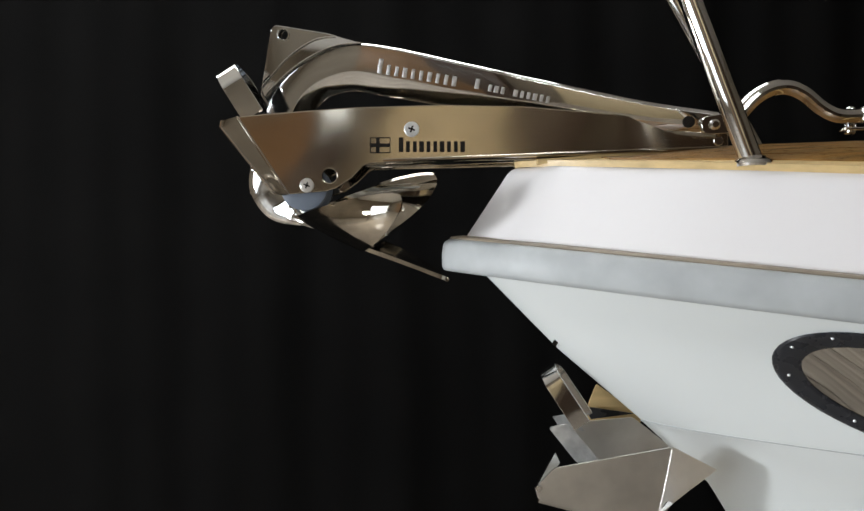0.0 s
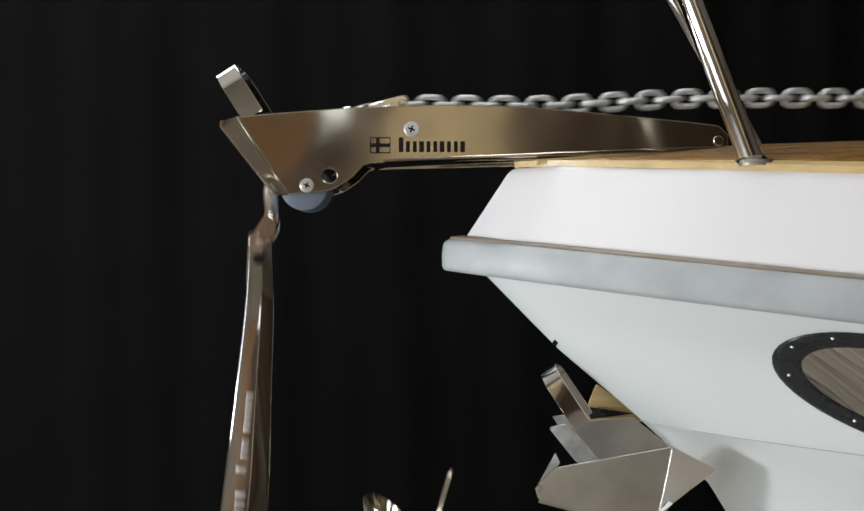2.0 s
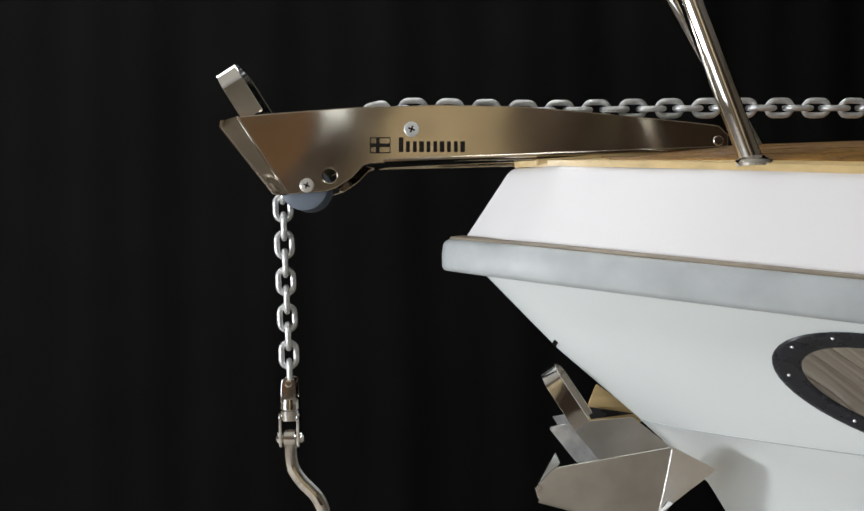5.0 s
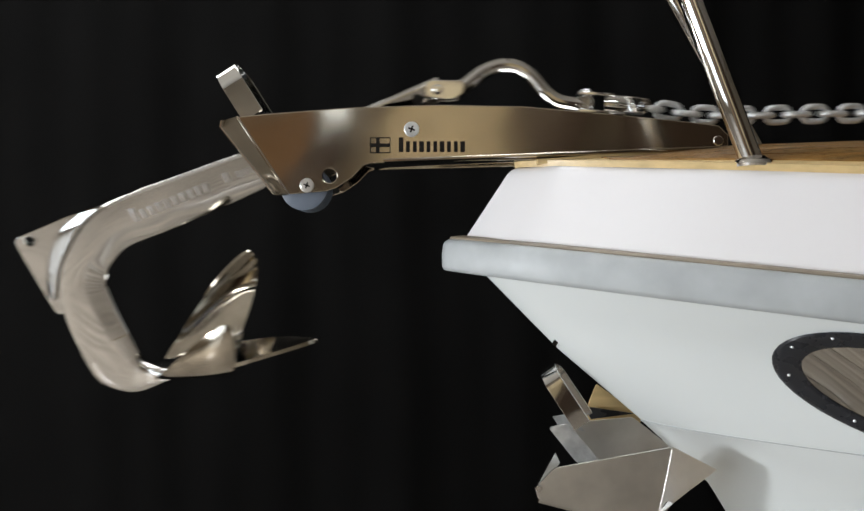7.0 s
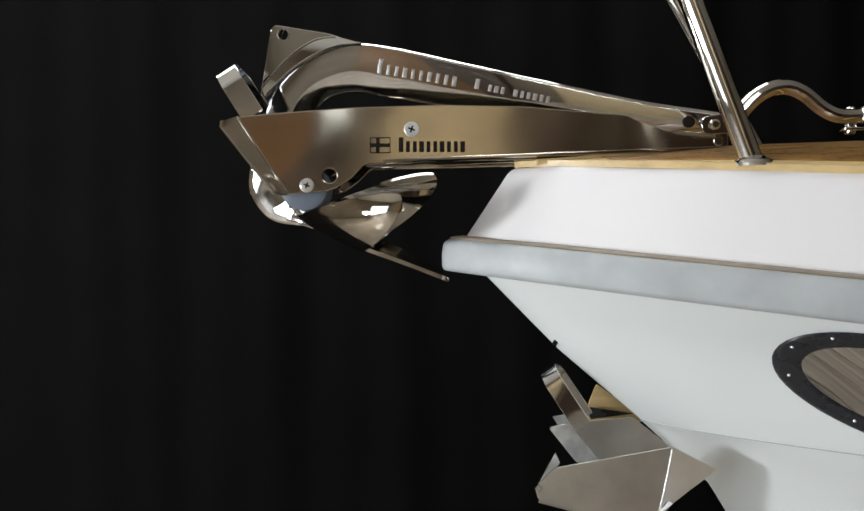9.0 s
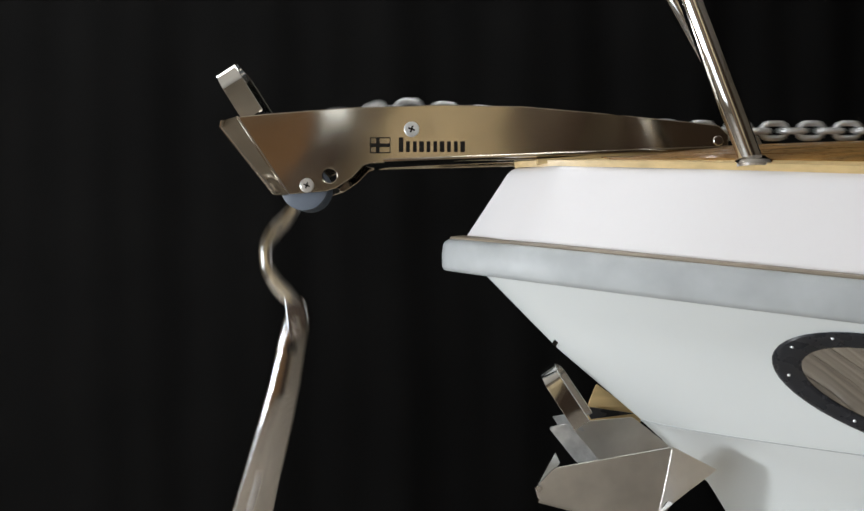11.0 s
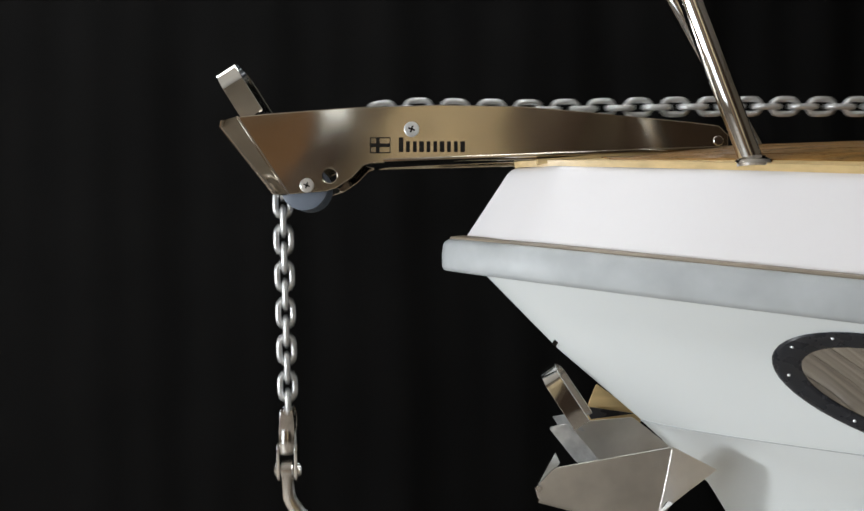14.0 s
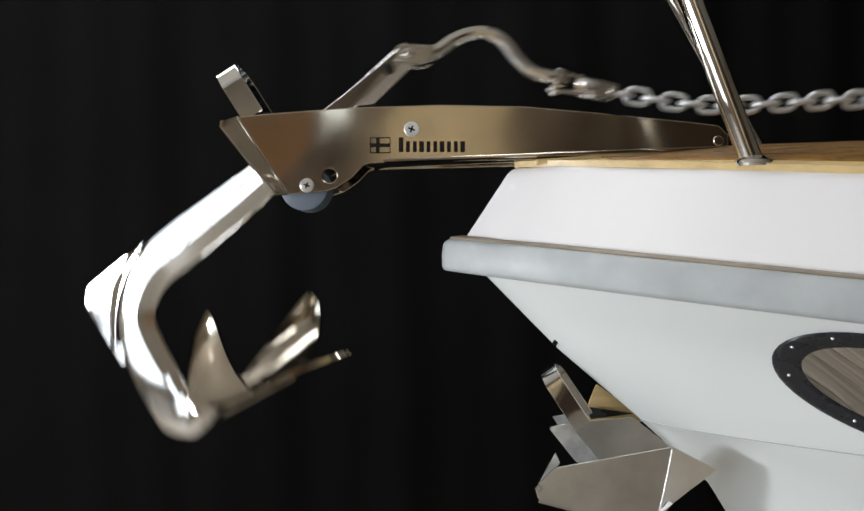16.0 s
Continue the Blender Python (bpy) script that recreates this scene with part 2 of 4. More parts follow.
def work_lamp():
    """A lamp on a stand, with its bulb in front of an open bowl."""
    x, y, z = WORK_LAMP
    ob = thing("work_lamp", "black work lamp on a slim tripod stand", "work lamp", pose(x, y, 0))
    aim = Vector((0.2 - x, 0 - y, 0)).normalized()
    back = -aim * 0.12
    part("pole", rod((back.x, back.y, 0.3), (back.x, back.y, z), 0.011), BLACK, ob)
    for k in range(3):
        a = radians(120 * k + 200)
        part("leg", rod((back.x, back.y, 0.42), (back.x + 0.3 * math.cos(a), back.y + 0.3 * math.sin(a), 0.012), 0.009), BLACK, ob)
    turn = Matrix.Translation((back.x, back.y, z)) @ Matrix.Rotation(math.atan2(-aim.x, aim.y), 4, "Z")
    bowl = [(0.0, 0.012), (0.0, 0.05), (0.03, 0.085), (0.06, 0.1), (0.0585, 0.097), (0.03, 0.08), (0.006, 0.048), (0.004, 0.012)]
    part("bowl", moved(turned(bowl, 32), turn), BLACK, ob)


def backdrop_curtain():
    rows = []
    for k in range(9):
        z = CEILING_Z * k / 8
        rows.append([(x / 40, 0.95 + 0.01 * math.sin(x * 0.42) + 0.006 * math.sin(x * 0.97 + 1.3 + 0.2 * k) + 0.01 * noise.noise((x * 0.2, k * 0.4, 0)), z) for x in range(-112, 140)])
    ob = part("backdrop_curtain", sheet(rows, 0.003), CLOTH)
    tagged(ob, "black cloth curtain hanging in soft folds behind the boat", "curtain", kind="structure")


def ceiling_light(x, y):
    th = thing("ceiling_light", "long white ceiling lamp with a lit diffuser", "ceiling lamp", pose(x, y, CEILING_Z), group="ceiling lamps")
    part("housing", box((1.7, 0.56, 0.05), (0, 0, -0.025), round_=0.006), CEILING, th)
    part("diffuser", box((1.62, 0.48, 0.02), (0, 0, -0.058), round_=0.005), LAMP_GLOW, th)


# ---- the boat ----
Z = 1.0  # height of the eye, and of the rub rail's nose


def rail_half(u):
    return 0.262 * (max(u, 0) / 0.392) ** 0.706


def rail_z(u):
    return Z + 0.021 - 0.122 * u + 0.012 * u * u


def chine_half(u):
    return 0.17 * (u / 0.19) ** 0.75 * (1 if u < 0.4 else (0.4 / u) ** 0.2)


def side_point(u, k):
    """The hull's side at u aft of the stem, k from the rail down to the knuckle: x, half breadth, z."""
    half = rail_half(u) * (1 - k) + chine_half(u) * k - 0.016 * math.sin(math.pi * k) * min(1, u * 5)
    return 0.032 + k * 0.243 + u + 0.022 * max(0.0, 1 - k / 0.55) * math.exp(-u / 0.06), half, (rail_z(u) - 0.03) * (1 - k) + (Z - 0.2155) * k


def hull_half(x, z):
    """The half breadth of the hull's side at x and z."""
    k = 0.5
    for _ in range(20):
        u = max(0.0, x - 0.032 - k * 0.243)
        top = rail_z(u) - 0.03
        k = min(1, max(0, (top - z) / (top - (Z - 0.2155))))
    return side_point(max(0.0, x - 0.032 - k * 0.243), k)[1]


def nose_half(u):
    """The upper moulding's half breadth: a blunt front that turns a corner into the side."""
    return 1.5 * u if u < 0.04 else 0.06 + 0.646 * (u - 0.04) if u < 0.2 else rail_half(u)


STATIONS = [2.2 * (i / 60) ** 2 for i in range(61)]


def skin(bm, rows):
    grid = [[bm.verts.new(p) for p in row] for row in rows]
    for a, b in zip(grid, grid[1:]):
        for j in range(len(a) - 1):
            if (a[j].co - a[j + 1].co).length + (b[j].co - b[j + 1].co).length > 1e-6:
                bm.faces.new((a[j], a[j + 1], b[j + 1], b[j]))


def boat():
    th = thing("motorboat", "white motorboat bow with grey rub rail and teak foredeck", "boat")
    bm = bmesh.new()
    for side in (-1, 1):
        rows = []
        for u in STATIONS:
            row = []
            for j in range(17):
                x, half, z = side_point(u, j / 16)
                row.append((x, side * half, z))
            rows.append(row)
        skin(bm, rows)
        rows = []
        for u in STATIONS:
            keel = max(0.012, Z - 0.2165 - 0.93 * min(u, 0.09) - 1.7 * max(0, u - 0.09))
            row = []
            for j in range(9):
                k = j / 8
                row.append((0.275 + u, side * (chine_half(u) * (1 - k) * (1 - 0.12 * math.sin(math.pi * k)) - 0.006 * min(1, k * 8) * (1 - k)), (Z - 0.2155) * (1 - k) + keel * k - 0.003 * min(1, k * 8) * (1 - k)))
            rows.append(row)
        skin(bm, rows)
    bmesh.ops.remove_doubles(bm, verts=bm.verts, dist=0.0004)
    part("hull", bm, GEL_HULL, th, "glossy white hull with a knuckle line", angle=14)

    bm = bmesh.new()
    for side in (-1, 1):
        rows = []
        for u in STATIONS:
            row = []
            for s in (0, 0.1, 0.25, 0.4, 0.55, 0.7, 0.82, 0.9, 0.95, 0.98, 1.0):
                curl = max(0, s - 0.9) * 10
                half = nose_half(u) * (1 - 0.08 * s) * (1 - 0.012 * curl)
                row.append((0.04 + u + 0.066 * s + 0.006 * curl ** 2, side * half, rail_z(u) - 0.004 + (0.1 + 0.023 * min(1, u)) * s - 0.002 * curl ** 2))
            rows.append(row)
        skin(bm, rows)
    bmesh.ops.remove_doubles(bm, verts=bm.verts, dist=0.0004)
    part("deck_moulding", bm, GEL_UPPER, th, "glossy white upper moulding", angle=50)

    def deck_point(u, v):
        return (0.109 + u, 0.905 * rail_half(u) * v, rail_z(u) + 0.094 + 0.023 * min(1, u) + float(np.interp(u, (0, 0.14, 0.28, 0.46, 1.0), (0, 0.016, 0.043, 0.064, 0.1))) * (1 - v * v))
    deck = part("foredeck", sheet([[deck_point(u, v / 8) for v in range(-8, 9)] for u in STATIONS], 0.008), CREAM, th, "pale timber foredeck base", angle=50)
    for i in range(14):
        v0, v1 = -0.93 + i * 0.1329, -0.93 + (i + 1) * 0.1329 - 0.012
        rows = []
        for u in STATIONS[13:]:
            rows.append([Vector(deck_point(u, v0 + (v1 - v0) * q / 2)) + Vector((0, 0, 0.004)) for q in range(3)])
        part("plank", sheet(rows, 0.006), TEAK, deck)

    def rail_section(k):
        return [(0.006, -0.0215), (-0.014, -0.021), (-0.0175, -0.0195), (-0.0195, -0.015), (-0.02, 0.0), (-0.0185, 0.0125), (-0.0165, 0.017), (-0.012, 0.02), (0.006, 0.023)]
    line = [(0.033 + u, -rail_half(u), rail_z(u) - 0.02) for u in reversed(STATIONS)] + [(0.033 + u, rail_half(u), rail_z(u) - 0.02) for u in STATIONS[1:]]
    part("rub_rail", sweep(line, rail_section, (0, 0, 1)), RUBBER, th, "grey rubber rub rail", angle=45)
    part("rail_cap", sweep([(x, y, z + 0.0225) for x, y, z in line], lambda k: [(0.008, -0.002), (-0.009, -0.002), (-0.01, -0.0005), (-0.008, 0.0015), (0.008, 0.003)], (0, 0, 1)), TAUPE, th, "thin brownish cap strip")

    for side in (-1, 1):
        line = [(x, side * (half + 0.0002), z - 0.0002) for x, half, z in (side_point(u, 1) for u in STATIONS[1:52])]
        part("knuckle_line", tube(line, 0.0006, 6, (0, 0, 1)), RUBBER, th, "fine grey line along the knuckle")
    chip = moved(box((0.006, 0.004, 0.008), round_=0.001), pose(0.16, -hull_half(0.16, Z - 0.113) - 0.0005, Z - 0.113, 0, 30, 0))
    part("chip", chip, DARK_MARKS, th, "small dark chip in the gelcoat")
    return th


def oval(cx, cz, a, b, tilt, lift, n=48):
    out = []
    c, s = math.cos(radians(tilt)), math.sin(radians(tilt))
    for i in range(n):
        p, q = a * math.cos(i * math.tau / n), b * math.sin(i * math.tau / n)
        x, z = cx + p * c - q * s, cz + p * s + q * c
        out.append((x, -hull_half(x, z) - lift, z))
    return out


def porthole():
    th = thing("porthole", "oval porthole with a black screwed frame in the hull", "porthole")
    cx, cz, tilt = 0.4824, Z - 0.1435, -22.7
    rings = [oval(cx, cz, a, b, tilt, lift) for a, b, lift in ((0.1264, 0.0505, -0.004), (0.1264, 0.0505, 0.002), (0.1245, 0.049, 0.0045), (0.12, 0.0455, 0.006), (0.107, 0.0395, 0.005), (0.1, 0.0365, 0.0025), (0.0985, 0.036, -0.004))]
    bm = bmesh.new()
    grid = [[bm.verts.new(p) for p in ring] for ring in rings]
    for a, b in zip(grid, grid[1:]):
        for j in range(len(a)):
            bm.faces.new((a[j], a[(j + 1) % len(a)], b[(j + 1) % len(a)], b[j]))
    part("frame", bm, BLACK, th, "black plastic frame")
    bm = bmesh.new()
    grid = [[bm.verts.new(p) for p in oval(cx, cz, 0.0995 * k, 0.0365 * k, tilt, 0.0012 + 0.008 * (1 - k * k))] for k in (1, 0.8, 0.6, 0.4, 0.2)]
    for a, b in zip(grid, grid[1:]):
        for j in range(len(a)):
            bm.faces.new((a[j], a[(j + 1) % len(a)], b[(j + 1) % len(a)], b[j]))
    bm.faces.new(grid[-1])
    part("pane", bm, GLASSY, th, "tinted reflecting pane")
    c, s = math.cos(radians(tilt)), math.sin(radians(tilt))
    for turn in (176, 214, 146, 60, 20, 300, 260):
        p, q = 0.1185 * math.cos(radians(turn)), 0.0435 * math.sin(radians(turn))
        x, z = cx + p * c - q * s, cz + p * s + q * c
        part("screw", moved(turned([(-0.0008, 0.0009), (-0.0006, 0.0015), (0.0, 0.0017)], 12), pose(x, -hull_half(x, z) - 0.0058, z, 0, 0, -35)), ZINC, th)


# ---- the bow roller ----
NEAR, FAR = -0.036, 0.036
CHEEK = [(-0.2469, 1.1758), (-0.205, 1.1799), (-0.1004, 1.1876), (0.0112, 1.1911), (0.1158, 1.189), (0.2204, 1.1799), (0.325, 1.1695), (0.3634, 1.1646), (0.3752, 1.1527), (0.3752, 1.1367),
         (0.2413, 1.129), (0.1367, 1.1214), (-0.0781, 1.1165), (-0.0865, 1.1137), (-0.1004, 1.099), (-0.12, 1.0858), (-0.1353, 1.0809), (-0.1813, 1.0774)]


def strap(base, d, w, half, height, thick=0.003, width=0.028, skew=0.38):
    """A bent strap that stands on two feet across y, leaning along d, with its width along w."""
    d, w, base = Vector(d).normalized(), Vector(w).normalized(), Vector(base)
    line = [(-half, 0), (-half, height - half)] + [(-half * math.cos(a * math.pi / 12), height - half + half * math.sin(a * math.pi / 12)) for a in range(1, 12)] + [(half, height - half), (half, 0)]
    bm = bmesh.new()
    across = Vector((skew, 1, 0)).normalized()
    inner = [(y * (1 - thick / half), h - (thick if h > height - half else 0) * max(0, (h - height + half) / half)) for y, h in line]
    rings = []
    for (y, h), (yi, hi) in zip(line, inner):
        rings.append([bm.verts.new(base + across * yy + d * hh + w * ww) for yy, hh, ww in ((y, h, -width / 2), (y, h, width / 2), (yi, hi, width / 2), (yi, hi, -width / 2))])
    for a, b in zip(rings, rings[1:]):
        for j in range(4):
            bm.faces.new((a[j], a[(j + 1) % 4], b[(j + 1) % 4], b[j]))
    bm.faces.new(rings[0])
    bm.faces.new(rings[-1])
    bmesh.ops.recalc_face_normals(bm, faces=bm.faces)
    return bevel(bm, 0.0006, 1, 50)


def bolt_head(x, y, z, r, material_, parent, cross=True, name="bolt"):
    b = part(name, moved(turned([(-0.0022, r * 0.86), (-0.0016, r * 0.97), (-0.0004, r), (0.002, r)], 24), pose(x, y, z)), material_, parent)
    if cross:
        # dark bars laid on the head; the slot's shade is their colour
        bm = box((r * 0.9, 0.0012, r * 0.22), (x, y - 0.0021, z), pose(0, 0, 0, 0, 20, 0))
        other = box((r * 0.22, 0.0012, r * 0.9), (0, 0, 0))
        mesh = bpy.data.meshes.new("slot")
        moved(other, pose(x, y - 0.0021, z) @ pose(0, 0, 0, 0, 20, 0)).to_mesh(mesh)
        bm.from_mesh(mesh)
        part("slot", bm, DARK_MARKS, b)
    return b


def bow_roller():
    th = thing("bow_roller", "polished stainless bow roller with engraved cheek plates", "bow roller")
    hole = [(*(-0.1297, 1.1011), 0.009)]
    near = None
    for y0, y1 in ((NEAR, NEAR + 0.003), (FAR - 0.003, FAR)):
        cheek = part("cheek_plate", plate(CHEEK, y0, y1, 0.0014, hole), SATIN, th, angle=7)
        near = near or cheek
    for s, y in ((-1, NEAR), (1, FAR)):
        a, b = Vector(CHEEK[0]), Vector(CHEEK[-1])
        rows = []
        for q in range(13):
            p = a.lerp(b, q / 12)
            wide = 0.0225 - 0.008 * q / 12
            end = 1 - 0.35 * max(0.0, 1 - q * 0.8) ** 2
            rows.append([(p.x - wide * k * end, y + s * (0.001 + 0.015 * k ** 1.1), p.y - (0.008 - 0.008 * q / 12) * k) for k in (0, 0.2, 0.4, 0.6, 0.8, 1)])
        lip = part("flared_lip", sheet(rows, 0.0035), SATIN, th)
        for at in (0, 5):
            part("edge_bead", tube([(r[at][0], r[at][1], r[at][2]) for r in rows], 0.0016, 10), STEEL, lip)
    a, b = (-0.087, 1.1189), (0.3872, 1.137)
    long_, tilt = math.hypot(b[0] - a[0], b[1] - a[1]), math.degrees(math.atan2(b[1] - a[1], b[0] - a[0]))
    part("base_plate", moved(box((long_, 0.07, 0.005), round_=0.001), pose((a[0] + b[0]) / 2, 0, (a[1] + b[1]) / 2, 0, -tilt, 0)), STEEL, th)
    part("base_flange", moved(box((long_ * 0.93, 0.022, 0.004), (0.01, 0, 0), round_=0.001), pose((a[0] + b[0]) / 2, NEAR - 0.009, (a[1] + b[1]) / 2 - 0.002, 0, -tilt, 0)), SATIN, th)
    c = (-0.164, 0, 1.0877)
    part("roller_wheel", moved(turned([(-0.028, 0.024), (-0.026, 0.03), (-0.014, 0.03), (-0.004, 0.026), (0.004, 0.026), (0.014, 0.03), (0.026, 0.03), (0.028, 0.024)], 40), pose(*c)), NYLON, th, "blue-grey nylon roller wheel")
    x, y, z = (-0.1583, -0.036, 1.0886)
    part("axle", rod((c[0], -0.0345, c[2]), (c[0], 0.0345, c[2]), 0.006), STEEL, th)
    bolt_head(x, NEAR, z, 0.0092, BRUSHED, th)
    x, y, z = (-0.0258, -0.036, 1.1597)
    bolt_head(x, NEAR, z, 0.0098, ZINC, th, name="screw")
    x, y, z = (0.362, -0.036, 1.1451)
    bolt_head(x, NEAR, z, 0.0065, BRIGHT, th, cross=False, name="pivot_bolt")
    d = Vector((-0.535, 0, 0.845))
    part("guide_hoop", strap((-0.2255, 0, 1.1775), d, (0.845, 0, 0.535), 0.0325, 0.081, width=0.029, skew=0.06), BRIGHT, th, "bright stainless hoop")
    # engraved emblem: a framed cross, and a row of upright strokes beside it
    emblem = (-0.0656, -0.036, 1.1395)
    for dx, dz, w, h in ((0, 0.0095, 0.025, 0.0012), (0, -0.0095, 0.025, 0.0012), (-0.0125, 0, 0.0012, 0.02), (0.0125, 0, 0.0012, 0.02), (0, 0, 0.024, 0.0045), (-0.003, 0, 0.0045, 0.019)):
        part("emblem_bar", box((w, 0.0006, h), (emblem[0] + dx, NEAR - 0.0002 - 0.0001 * (w < h), emblem[2] + dz)), DARK_MARKS, near)
    for i in range(10):
        x, z = -0.0391 + i * 0.00865, 1.1402
        tall = 0.0185 if i == 0 else 0.0135
        z -= (0.0185 - tall) / 2
        part("engraved_bar", box((0.0048 if i % 3 else 0.006, 0.0006, tall), (x, NEAR - 0.0002, z)), DARK_MARKS, near)


def mounting_pad():
    outline = [(0.1319, 1.1146), (0.2424, 1.1188), (0.3715, 1.1284), (0.3715, 1.1381), (0.2424, 1.1291), (0.1319, 1.1208)]
    ob = part("mounting_pad", plate(outline, -0.045, 0.045, 0.001), CREAM, angle=7)
    tagged(ob, "cream timber pad under the bow roller", "timber pad")
    outline = [(0.239, 1.1093), (0.3809, 1.1093), (0.3809, 1.1256), (0.3674, 1.1256), (0.239, 1.1175)]
    ob = part("pad_block", plate(outline, -0.06, 0.06, 0.0015), TEAK)
    tagged(ob, "brown varnished timber block under the pad", "timber block")


def stem_bracket():
    th = thing("stem_bracket", "satin stainless anchor bracket bolted to the stem below the bow", "stem bracket")

    def slab(corners, thick=0.003):
        (a, b, c, d) = [Vector(p) for p in corners]
        rows = [[a.lerp(b, j / 4).lerp(d.lerp(c, j / 4), i / 4) for j in range(5)] for i in range(5)]
        return sheet(rows, thick)
    part("inner_cheek", plate(rounded([(0.1866, 0.7698), (0.2043, 0.7779), (0.2695, 0.7831), (0.3243, 0.7401), (0.3243, 0.692), (0.2043, 0.692)], 0.004), 0.018, 0.021, 0.0006), BRUSHED, th, angle=7)
    part("near_cheek", plate(rounded([(0.122, 0.7232), (0.1456, 0.7474), (0.2867, 0.7724), (0.265, 0.6582), (0.2204, 0.6844), (0.1273, 0.7087)], 0.006), -0.092, -0.089, 0.0006), BRUSHED, th, angle=7)
    part("bent_wing", slab(((0.2864, -0.091, 0.7726), (0.3338, -0.102, 0.749), (0.2677, -0.096, 0.6932), (0.2647, -0.091, 0.6586))), BRUSHED, th)
    part("bottom_flange", slab(((0.1273, -0.09, 0.7087), (0.2204, -0.09, 0.6844), (0.2359, -0.03, 0.6693), (0.1411, -0.03, 0.6939))), BRUSHED, th)
    part("end_plate", slab(((0.1265, -0.089, 0.7095), (0.1225, -0.089, 0.7235), (0.152, -0.05, 0.7545), (0.1575, -0.05, 0.742)), 0.0025), BRIGHT, th, "bright bent end of the bracket")
    # stainless lips in the paler zinc, which stands in for lamplight on them
    part("guide_lip", plate(rounded([(0.1449, 0.7858), (0.1689, 0.7912), (0.2101, 0.7432), (0.1813, 0.7404)], 0.006), -0.0515, -0.0485, 0.0006), ZINC, th)
    part("guide_lip", slab(((0.1588, 0, 0.7883), (0.1827, 0, 0.7926), (0.2001, 0, 0.7694), (0.1653, 0, 0.7767))), ZINC, th)
    # steel cheek given the cream colour in place of its golden reflection
    part("far_cheek", plate(rounded([(0.2148, 0.7867), (0.2286, 0.822), (0.2923, 0.7752), (0.2808, 0.7422), (0.2232, 0.7422)], 0.004), 0.053, 0.056, 0.0006), CREAM, th, "far cheek with its golden reflection put in as yellowish colour", angle=7)
    part("cheek_edge", slab(((0.2081, 0.045, 0.7904), (0.2142, 0.045, 0.7919), (0.278, 0.045, 0.7828), (0.2187, 0.045, 0.7752))), BLACK, th)
    part("guide_hoop", strap((0.2001, 0, 0.7818), (-0.55, 0, 0.83), (0.83, 0, 0.55), 0.026, 0.086, width=0.023, skew=0.3), BRIGHT, th, "bright stainless hoop")
    x, y, z = (0.127, -0.092, 0.7238)
    bolt_head(x, y, z, 0.004, BRIGHT, th, cross=False)


def pulpit():
    th = thing("pulpit_rail", "polished stainless pulpit rail standing on the foredeck", "boat rail")

    def leg(base, top):
        a, b = Vector(base), Vector(top)
        b = a + (b - a) * 1.7
        part("stanchion", tube([a, b], 0.0122, 24), BRIGHT, th)
        part("base_flange", moved(turned([(-0.003, 0.021), (0.0, 0.022), (0.004, 0.02), (0.007, 0.015), (0.009, 0.013)], 32), Matrix.Translation(a) @ pose(0, 0, 0, 90, 0, 0)), BRIGHT, th)
        return b
    p = leg((0.3528, -0.155, 1.1), (0.2845, -0.155, 1.2813))
    q = leg((0.4913, 0.105, 1.1224), (0.3528, 0.105, 1.3737))
    mid = (p + q) / 2 + Vector((-0.12, 0, 0.03))
    part("top_rail", tube(smooth_line([p, p.lerp(mid, 0.5) + Vector((-0.02, -0.03, 0.02)), mid, q.lerp(mid, 0.5) + Vector((-0.02, 0.03, 0.02)), q], 8), 0.0125, 20, (0, 0, 1)), BRIGHT, th)


# ---- anchor, bent link, swivel and chain ----
SHANK_AXIS = Vector((-590, 0, 107)).normalized()
TILT_AXIS = Vector((0, 1, 0)).cross(SHANK_AXIS)


